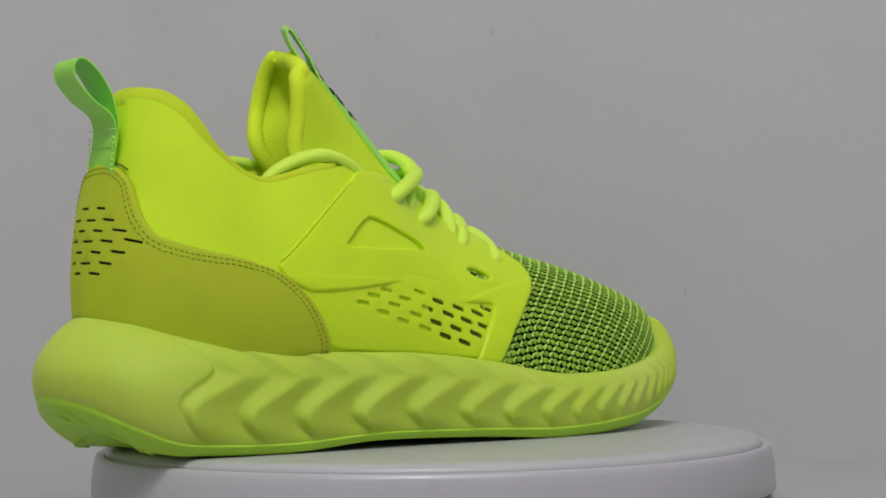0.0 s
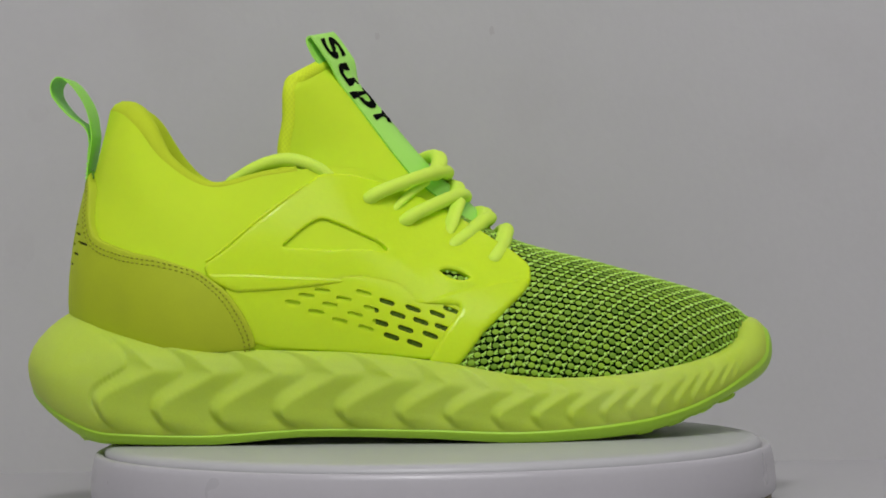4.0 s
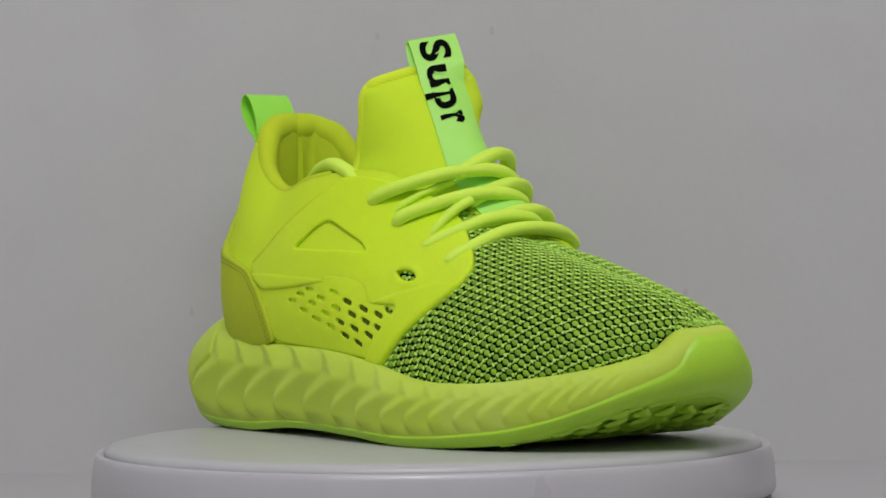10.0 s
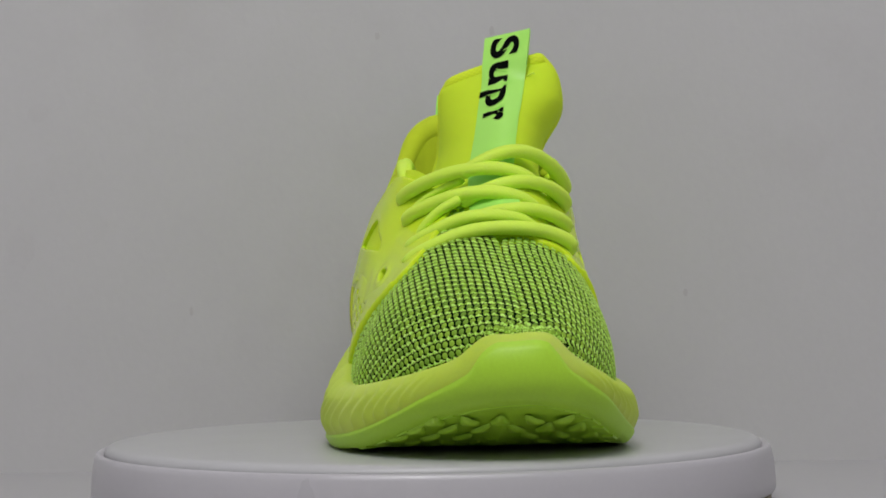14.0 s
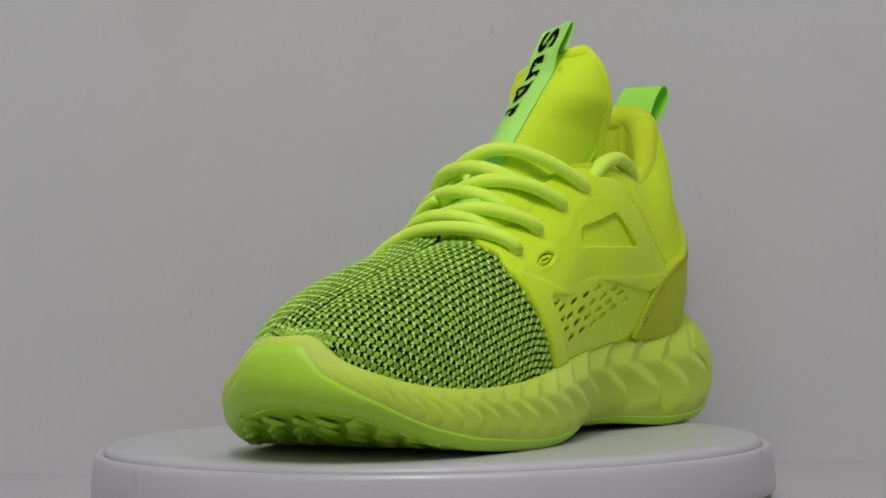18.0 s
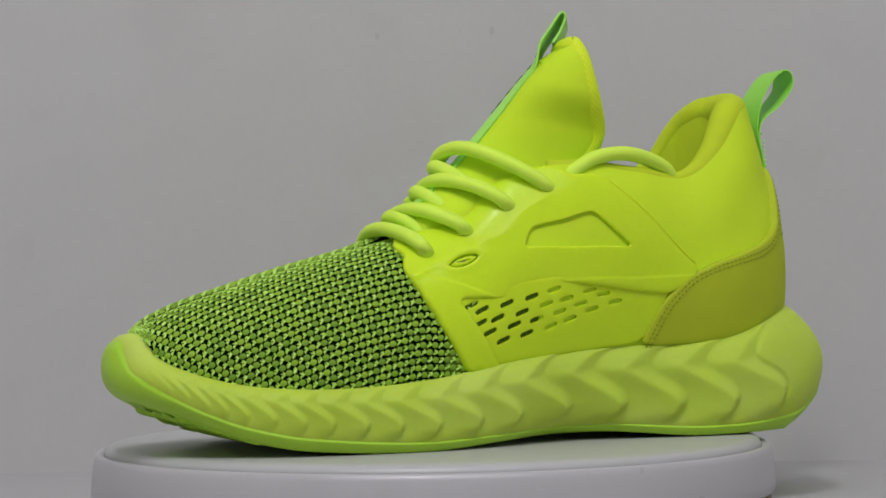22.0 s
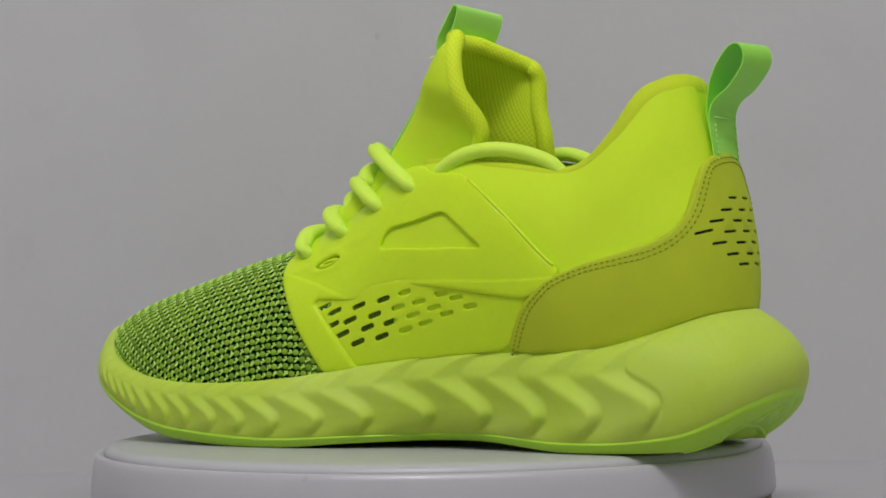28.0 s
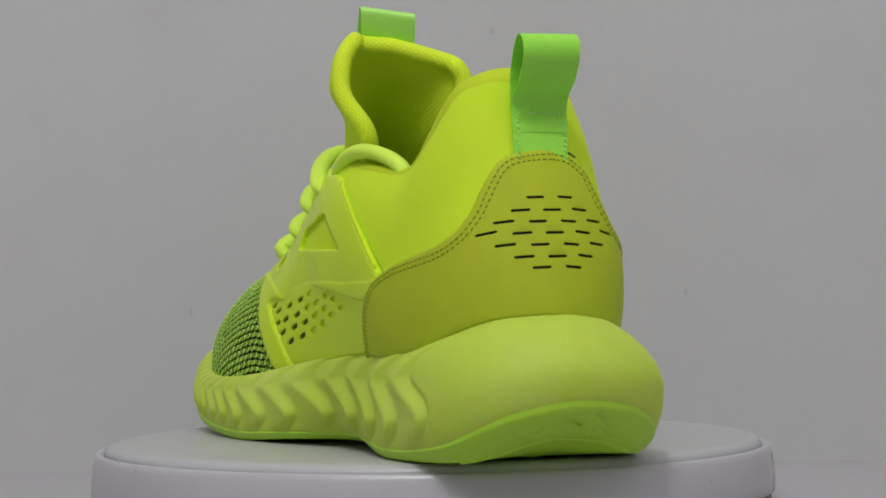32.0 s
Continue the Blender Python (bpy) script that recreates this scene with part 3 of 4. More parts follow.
def scale_relief(q, v, p):
    """How far the sole's side stands out, in millimetres."""
    side = np.where((np.asarray(q) % NST) < 16, 1.0, -1.0)
    x = p[..., 0] + np.where(side < 0, 5.0, 0.0)
    pitch = np.clip(np.interp(x, (-120, -40, 40, 100, 140), (23.5, 23.5, 17, 10, 6)), 5, 24)
    zig = curve_at(ZIGZAG, v)[..., 0] * pitch / 23.0
    n = curve_at(SCALES, x - zig)[..., 0]
    fr = n - np.floor(n)
    rise = np.interp(v, (0.0, 0.30, 0.40, 0.48, 0.62, 0.68, 0.95), (0.16, 0.12, 0.22, 0.42, 0.52, 0.36, 0.26))
    saw = np.where(fr < rise, fr / rise, (1 - fr) / (1 - rise))
    saw = saw * saw * (3 - 2 * saw) * 0.2 + saw * 0.8
    nib = (0.8 + 0.35 * np.exp(-((v - 0.36) / 0.14) ** 2)) * np.interp(v, (0.0, 0.6, 0.8, 1.0), (1.0, 1.0, 0.7, 0.5))
    foot = curve_at(RUBBER_EDGE, np.where(np.asarray(q) % NST > 16, np.asarray(q) % NST - NST, np.asarray(q) % NST))[..., 0]
    low = np.clip((v - np.maximum(0.10, foot + 0.01)) / 0.12, 0, 1) * np.clip((0.965 - v) / 0.10, 0, 1)
    ends = np.clip(n + 0.02, 0, 0.05) / 0.05 * np.clip((143 - x) / 14, 0, 1)
    return 0.125 * pitch * saw * nib * low * ends - 0.055 * pitch * low * ends


QN, VN = 1400, 46
q1 = np.linspace(-16, 16, QN, endpoint=False)
edge_v = curve_at(RUBBER_EDGE, q1)[:, 0]
w1 = np.linspace(0, 1, VN)
qq = np.repeat(q1[:, None], VN, 1)
vv = edge_v[:, None] - 0.02 + (1.02 - edge_v[:, None]) * w1[None, :]
vv = np.clip(vv, 0, 1)
pts = sole_at(qq, vv)
nn = np.concatenate([ring_out(OUTLINE, qq), np.zeros_like(qq)[..., None]], -1)
pts = pts + nn * scale_relief(qq, vv, pts)[..., None]
inner = pts[:, -1:] * np.array((0.93, 0.86, 1)) + np.array((0, 0, -1.5))
pts = np.concatenate([pts, inner], 1)
mesh_part("midsole", pts.reshape(-1, 3) * MM, grid_faces(QN, VN + 1, True), FOAM, shoe, "pale lime foam with zigzag scales")

QO, VO = 960, 26
q2 = np.linspace(-16, 16, QO, endpoint=False)
e2 = curve_at(RUBBER_EDGE, q2)[:, 0]
qq = np.repeat(q2[:, None], VO, 1)
vv = e2[:, None] * np.linspace(0, 1, VO)[None, :]
wall = sole_at(qq, vv)
nn = np.concatenate([ring_out(OUTLINE, qq), np.zeros_like(qq)[..., None]], -1)
ease = np.clip((1 - np.linspace(0, 1, VO)) / 0.14, 0, 1)
proud = np.repeat((0.7 * ease * ease * (3 - 2 * ease))[None, :], QO, 0)
frac = np.linspace(0, 1, VO)[None, :]
for gq, gv, gl, gs in ((-1.5, 0.30, 0.45, 0.10), (-0.7, 0.42, 0.5, 0.14), (0.15, 0.32, 0.5, 0.10), (-0.2, 0.62, 0.55, 0.06), (0.8, 0.48, 0.45, -0.10),
                       (-1.1, 0.66, 0.4, 0.12), (0.75, 0.24, 0.35, 0.08), (1.5, 0.32, 0.4, -0.08), (-2.2, 0.34, 0.35, 0.10)):
    along = (qq - gq) / gl
    proud = proud - 1.5 * np.exp(-along ** 4) * np.exp(-((frac - gv - gs * np.sin(along * 2.2)) / 0.05) ** 2)
wall = wall + nn * proud[..., None]
rows = [wall[:, j] for j in range(VO)][::-1]
b = wall[:, 0]
for k in (0.06, 0.25, 0.5, 0.75, 1.0):
    cx, cy = b[:, 0] * (1 - 0.16 * k), b[:, 1] * (1 - k) + (-3.0) * k
    zz = curve_at(SOLE_KEYS, cx)[:, 0] * 0.96
    hump = np.clip(1 - np.abs(cx + 22) / 55, 0, 1) * 3.0 * k
    rows.append(np.stack([cx, cy, zz * k + b[:, 2] * (1 - k) + hump], 1))
grid = np.stack(rows, 1)
outsole = mesh_part("outsole", grid.reshape(-1, 3) * MM, grid_faces(QO, grid.shape[1], True), RUBBER, shoe, "bright green rubber tread and toe guard")

# tread lugs under the toe and the heel
verts, faces = [], []
for h, k in ((-0.6, 1.0), (0.3, 0.9), (0.9, 0.66), (1.1, 0.35)):
    for i in range(12):
        a = 2 * math.pi * i / 12
        r = 1.0 + 0.3 * math.cos(3 * a)
        verts.append((4.4 * k * r * math.cos(a) + (1 - k) * 2.0, 3.2 * k * r * math.sin(a), h))
faces = [(12 * j + i, 12 * j + (i + 1) % 12, 12 * j + 12 + (i + 1) % 12, 12 * j + 12 + i) for j in range(3) for i in range(12)] + [tuple(range(36, 48))]
lug_mesh = bpy.data.meshes.new("tread_lug")
lug_mesh.from_pydata([tuple(c * MM for c in q) for q in verts], [], faces)
lug_mesh.materials.append(RUBBER)
lug_mesh.shade_smooth()
rng = random.Random(4)
for row, x in enumerate((84, 96, 107, 117, 126)):
    half = float(np.interp(x, (60, 90, 110, 126, 132), (47, 44, 36, 27, 18)))
    for k in range(-5, 6):
        y = k * 11.5 + (5.7 if row % 2 else 0) - 3.6
        if abs(y + 3.6) > half:
            continue
        zb = float(curve_at(SOLE_KEYS, np.array([x]))[0, 0])
        slope = float(curve_at(SOLE_KEYS, np.array([x + 1.0]))[0, 0]) - zb
        lug = tagged(new("tread_lug", lug_mesh))
        lug.parent = outsole
        lug.matrix_basis = pose(x * MM, y * MM, (zb + (1.7 if zb > 1.6 else 2.4) - 0.5) * MM, 180, -math.degrees(math.atan(slope)), rng.uniform(-40, 40))
# blocks along the tread's edge at the heel and the toe
block_mesh = bpy.data.meshes.new("edge_lug")
block_mesh.from_pydata([(x * MM, y * MM, z * MM) for x, y, z in ((-3.6, -2.4, 1.0), (3.6, -2.4, 1.0), (3.6, 2.6, 1.0), (-3.6, 2.6, 1.0),
                                                                   (-3.1, -1.9, -0.5), (2.6, -1.9, -0.5), (2.6, 2.3, -0.5), (-3.1, 2.3, -0.5))], [],
                       [(4, 5, 6, 7)[::-1], (0, 1, 5, 4), (1, 2, 6, 5), (2, 3, 7, 6), (3, 0, 4, 7)])
block_mesh.materials.append(RUBBER)
for q in (*np.arange(-3.3, 3.4, 0.42), *np.arange(11.6, 20.6, 0.52)):
    at, nx = sole_at(np.array([q, q + 0.05]), np.array([0.0, 0.0]))
    if at[2] < 1.3:
        continue
    out = ring_out(OUTLINE, np.array([q]))[0]
    run = nx - at
    block = tagged(new("edge_lug", block_mesh))
    block.parent = outsole
    block.matrix_basis = Matrix.Translation(((at[0] - out[0] * 2.2) * MM, (at[1] - out[1] * 2.2) * MM, (at[2] - 0.15) * MM)) @ pose(
        0, 0, 0, 0, -math.degrees(math.atan2(run[2], np.hypot(run[0], run[1]))), math.degrees(math.atan2(run[1], run[0])))

# padded body, knit ground under the toe
QB, VB = 420, 40
qq, vv = np.meshgrid(np.linspace(-9.1, 9.1, QB), np.linspace(0, 1, VB), indexing="ij")
sink = -0.6 * np.clip((np.abs(qq) - 8.35) / 0.1, 0, 1)
zz = shell_at(qq, vv)[..., 2]
rim_z = ring(TOPLINE, qq)[..., 2]
flank = np.clip((np.abs(qq) - 1.2) / 1.2, 0, 1) * np.clip((6.4 - np.abs(qq)) / 1.0, 0, 1)
sink = sink - flank * 1.3 * np.exp(-((zz - rim_z + 33) / 13.0) ** 2)
body = mesh_part("body", (shell_at(qq, vv) + shell_normal(qq, vv) * sink[..., None]).reshape(-1, 3) * MM, grid_faces(QB, VB), NEOPRENE, shoe,
                 "smooth neon yellow padded body")
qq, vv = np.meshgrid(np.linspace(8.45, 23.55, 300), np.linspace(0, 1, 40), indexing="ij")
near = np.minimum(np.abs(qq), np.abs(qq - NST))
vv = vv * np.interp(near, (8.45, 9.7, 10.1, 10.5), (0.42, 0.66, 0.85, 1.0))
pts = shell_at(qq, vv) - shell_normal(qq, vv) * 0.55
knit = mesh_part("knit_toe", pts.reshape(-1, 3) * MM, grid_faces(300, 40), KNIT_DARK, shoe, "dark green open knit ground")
for lo, hi in ((7.56, 8.9), (-9.4, -8.2)):
    qq, vv = np.meshgrid(np.linspace(lo, hi, 40), np.linspace(0, 0.40, 20), indexing="ij")
    pts = shell_at(qq, vv) + shell_normal(qq, vv) * 0.12
    mesh_part("knit_side", pts.reshape(-1, 3) * MM, grid_faces(40, 20), KNIT_SIDE, knit)

# skins: perforated quarters, moulded saddles, heel counter
PERF = {1: [(8.60, 53.3), (8.43, 51.5), (8.06, 53.8), (8.18, 48.4), (7.82, 50.4), (8.44, 46.6), (7.92, 45.7), (7.60, 47.7), (8.28, 43.2), (8.06, 40.1),
            (7.72, 42.4), (7.70, 56.2), (7.48, 53.4), (7.38, 45.0), (7.38, 58.8), (7.18, 55.3), (7.27, 50.4), (6.96, 53.2), (7.10, 47.6), (6.84, 58.3),
            (6.62, 56.8), (6.42, 53.7), (6.78, 51.0)],
        -1: [(-9.16, 50.8), (-8.98, 49.3), (-8.76, 46.7), (-8.56, 43.9), (-8.38, 41.2), (-9.02, 44.2), (-8.86, 41.4), (-8.66, 38.4), (-8.68, 51.6), (-8.48, 49.4),
             (-8.26, 46.5), (-8.08, 44.5), (-8.36, 54.4), (-8.16, 51.9), (-7.96, 49.8), (-7.78, 47.6), (-8.08, 58.0), (-7.84, 55.8), (-7.68, 53.7), (-7.52, 51.1),
             (-7.60, 59.2), (-7.42, 57.4), (-7.26, 54.8)]}
QUARTER = {1: [(8.48, 29.5), (8.85, 50), (8.8, 57), (7.7, 62.5), (6.9, 65), (5.4, 63), (5.62, 52), (5.85, 37.5), (7.0, 34), (8.0, 31)],
           -1: [(-9.1, 31), (-9.5, 48), (-9.4, 56), (-8.3, 64), (-7.2, 65), (-6.3, 63), (-6.55, 50), (-6.72, 38), (-8.0, 34.5)]}
# moulded saddles: front strip, throat, slanting rear bar, rear wedge, front spike
SADDLE = {1: [(8.56, 28), (8.76, 36.3), (9.14, 51), (9.50, 62.7), (9.64, 67), (9.68, 70), (9.66, 71.5), (9.92, 75), (10.0, 78.5), (9.6, 84), (9.2, 88),
              (8.75, 93), (8.2, 99), (7.8, 103), (7.5, 105.5), (7.28, 105.5), (7.05, 102.5), (6.62, 102.3), (6.50, 100), (5.75, 83), (5.02, 66.2), (5.14, 60),
              (5.60, 55.9), (6.4, 58.6), (7.26, 61.1), (7.52, 62.2), (7.68, 59.3), (7.86, 55.8), (8.08, 55.3), (8.78, 55.4), (8.40, 43.5), (8.04, 29.5)],
          -1: [(-9.16, 29), (-9.52, 42), (-9.90, 51), (-10.20, 57), (-10.36, 61), (-10.48, 67), (-10.38, 72), (-10.2, 77), (-9.95, 84), (-9.65, 90),
               (-9.25, 95), (-8.8, 99.5), (-8.30, 103), (-7.9, 105), (-7.62, 105), (-7.44, 100.5), (-6.76, 85.2), (-6.02, 70), (-6.12, 64), (-6.52, 58.9),
               (-6.86, 59.2), (-7.5, 60.6), (-8.10, 62), (-8.34, 58.5), (-8.50, 53.8), (-8.66, 53.2), (-9.30, 52), (-9.03, 42.1), (-8.80, 30.5)]}
BLEND = {1: [(7.46, 62.2), (7.68, 59.3), (7.86, 55.8)], -1: [(-8.02, 62), (-8.34, 58.5), (-8.50, 53.8)]}
WEDGE = {1: [(7.45, 62.4), (5.02, 64.4), (5.02, 52), (5.60, 54.5), (6.4, 57.2), (7.2, 60.4)],
         -1: [(-8.00, 62.3), (-6.42, 65.7), (-5.9, 66.5), (-5.9, 57), (-6.52, 57.5), (-7.5, 59.6)]}
SPIKE = {1: [(8.10, 55.0), (8.88, 62.2), (9.30, 64.6), (9.70, 66), (9.70, 60), (9.3, 50), (8.8, 34), (8.6, 26), (7.9, 27), (8.30, 42), (8.6, 52)],
         -1: [(-8.70, 52.8), (-9.30, 57.6), (-9.85, 60.4), (-10.6, 62.5), (-10.4, 56), (-10.0, 48), (-9.4, 34), (-9.3, 27), (-8.7, 28), (-8.9, 40), (-9.1, 50)]}
WINDOW = {1: [(7.84, 74.7), (7.82, 78), (7.75, 82), (7.66, 83.0), (7.26, 85.1), (6.94, 87.8), (6.80, 88.3), (6.64, 84.7), (6.20, 74.8), (7.05, 74.9)],
          -1: [(-7.12, 76.0), (-7.44, 84.5), (-7.58, 87.0), (-7.66, 87.2), (-7.78, 85.8), (-8.06, 81.8), (-8.34, 78), (-8.44, 75.5), (-8.48, 73.5), (-7.76, 74.6)]}
CREASE = {1: [[(9.42, 64), (9.12, 68.8), (8.82, 73.2), (8.58, 74.6), (8.46, 77), (8.16, 79.4), (7.98, 84.5), (7.80, 89.2), (7.45, 94)]],
          -1: [[(-10.0, 60.5), (-9.5, 60), (-9.1, 60.5), (-8.85, 62), (-8.62, 66)]]}
SLOTS = {}
EYE_SLOT = {1: (8.75, 69.5), -1: (-9.32, 64)}
for s in (1, -1):
    fl = flat_of(PERF[s])
    holes = [stadium(u, w, 6.2, 2.1, -s * 0.25) for u, w in fl]
    panel("quarter", flat_of(QUARTER[s]), 0.75, 1.4, TPU, shoe, "neon yellow perforated side panel", holes=holes, lift=0.3, spacing=2.4, sink=0.6)
    win = eased(flat_of(WINDOW[s]), 1.6, 1.0)
    ec = flat_of([EYE_SLOT[s]])[0]
    slot = lens(ec[0], ec[1], 13.0, 4.8 if s < 0 else 5.6, -s * 0.06, 13)
    SLOTS[s] = [slot]

    folds = [spline(flat_of(rows), 60) for rows in CREASE[s]]

    def swell(vs, c=ec, folds=folds):
        r = np.hypot((vs[:, 0] - c[0]) / 8.5, (vs[:, 1] - c[1]) / 4.2)
        h = 0.6 * np.exp(-((r - 0.9) / 0.3) ** 2)
        for line in folds:
            near = np.min(np.hypot(vs[:, None, 0] - line[None, :, 0], vs[:, None, 1] - line[None, :, 1]), axis=1)
            h = h + (0.55 if c[0] > 0 else 0.2) * np.exp(-(near / 1.5) ** 2)
        return h

    saddle = panel("saddle", flat_of(SADDLE[s]), 1.25, 1.3, TPU, shoe, "glossy moulded neon yellow saddle with a cut-out window",
                   holes=[win, slot], lift=0.45, spacing=2.1, hole_edge=0.8, relief=swell, soft=spline(flat_of(BLEND[s]), 60), corner=1.5,
                   plates=[(eased(flat_of(WEDGE[s]), 0.6, 1.0), 0.32, 0.7), (eased(flat_of(SPIKE[s]), 0.6, 1.0), 0.5, 0.8)])
    if s == 1:
        panel("eyelet", lens(ec[0], ec[1], 11.8, 4.2, -0.06, 9), 0.9, 1.0, TPU, saddle, holes=[lens(ec[0], ec[1], 6.5, 1.0, 0.05, 7)], lift=0.7, spacing=1.6, sink=0.8)
        path, nr = on_skin([(6.50, 99.5), (6.12, 91.2), (5.62, 79.8), (5.10, 68)], 40, 1.25)
    else:
        path, nr = on_skin([(-7.44, 100), (-7.06, 91.8), (-6.55, 80.7), (-6.06, 70.8)], 40, 1.25)
    rim_r = np.full(40, 0.0007)
    rim_r[0] = rim_r[-1] = 0.0006
    v, f_ = tube(path, rim_r, 8, 0.7, nr)
    mesh_part("rim", v, f_, TPU, saddle)

COUNTER = [(5.93, 36.5), (5.83, 43), (5.68, 51), (5.50, 57), (5.15, 64), (4.60, 68.5), (3.90, 72), (3.20, 75.5), (2.70, 79.5), (2.25, 86), (1.9, 95), (1.5, 102.5), (0.90, 106.5),
           (-0.70, 108), (-1.9, 106.5), (-2.6, 101), (-2.85, 93), (-3.1, 86), (-3.45, 80.5), (-4.15, 77), (-5.20, 73), (-5.95, 68), (-6.40, 60),
           (-6.64, 51), (-6.77, 43), (-6.80, 37), (-5.5, 36.5), (-4.2, 39), (-3, 44), (-2, 48), (0, 51), (2, 49), (3, 45), (4, 39.5), (5, 37)]
u0 = float(u_of(-0.33))
slits = []
for zr, n in ((91, 2), (86.7, 3), (82.8, 4), (79, 5), (75, 4), (71, 3), (67.3, 2)):
    for k in range(n):
        u = u0 + 11.6 * (k - (n - 1) / 2)
        slits.append(stadium(u, 90 * v_of(float(q_of(u)), zr), 7.0, 1.05, 0.0, 3))
counter = panel("heel_counter", flat_of(COUNTER), 1.1, 1.1, NUBUCK, shoe, "olive yellow nubuck heel patch with dark slits", holes=slits, hole_edge=0.4, spacing=2.8, sink=1.0, lift=1.15)
fill = [np.array(((c[:, 0].min() - 1, c[:, 1].min() - 1), (c[:, 0].max() + 1, c[:, 1].min() - 1), (c[:, 0].max() + 1, c[:, 1].max() + 1),
                  (c[:, 0].min() - 1, c[:, 1].max() + 1))) for c in slits]
for c in fill:
    w = skin(c[:, 0], c[:, 1], np.full(4, 1.75)) * MM
    mesh_part("slit", w, [(0, 1, 2, 3)], SLIT, counter)

# two seams of stitch holes and thread beside the counter's edge
fl = spline(flat_of(COUNTER[:26]), 400)
seg = np.gradient(fl, axis=0)
nrm = np.stack([seg[:, 1], -seg[:, 0]], 1) / (np.linalg.norm(seg, axis=1)[:, None] + 1e-9)
if not inside(fl[200:201] + nrm[200:201] * 3, rounded(flat_of(COUNTER)))[0]:
    nrm = -nrm
verts, faces = [], []
for off in (2.4, 4.3):
    line = fl + nrm * off
    arc = np.concatenate([[0], np.cumsum(np.linalg.norm(np.diff(line, axis=0), axis=1))])
    at = np.arange(0.6, arc[-1], 2.15)
    for a in at:
        c0, c1 = [np.array([np.interp(a + e, arc, line[:, k]) for k in (0, 1)]) for e in (-0.55, 0.55)]
        p3 = skin(np.array([c0[0], c1[0]]), np.array([c0[1], c1[1]]), np.full(2, 2.26)) * MM
        v, f_ = tube(p3, 0.00036, 6, 0.8)
        faces += [tuple(i + len(verts) for i in q) for q in f_]
        verts += v
mesh_part("stitching", verts, faces, THREAD, counter, "double row of dark olive stitches", kind="stuff")


# ---- knit of the toe: rows of yarn knots and ovals over the dark ground ----
SADDLE_RIM = {s: rounded(flat_of(SADDLE[s])) for s in (1, -1)}


knot_v, knot_f, oval_v, oval_f = [], [], [], []
vt = np.linspace(1, 0.0, 60)
qs_side = {1: np.linspace(7.3, 16, 560), -1: np.linspace(24.4, 16, 560)}
grids = {s: shell_at(qs_side[s][:, None], vt[None, :]) for s in (1, -1)}
norms = {s: shell_normal(qs_side[s][:, None] + 0 * vt[None, :], vt[None, :] + 0 * qs_side[s][:, None]) for s in (1, -1)}
rng = random.Random(11)


def add_blob(vlist, flist, c, along, across, up, la, lb, lh):
    """A low oval dome, ten triangles round."""
    n0 = len(vlist)
    for k in range(8):
        a = 2 * math.pi * k / 8
        vlist.append(c + along * la * math.cos(a) + across * lb * math.sin(a) - up * 0.15)
    for k in range(8):
        a = 2 * math.pi * k / 8
        vlist.append(c + along * la * 0.78 * math.cos(a) + across * lb * 0.78 * math.sin(a) + up * lh * 0.85)
    vlist.append(c + up * lh)
    for k in range(8):
        j = (k + 1) % 8
        flist.append((n0 + k, n0 + j, n0 + 8 + j, n0 + 8 + k))
        flist.append((n0 + 8 + k, n0 + 8 + j, n0 + 16))


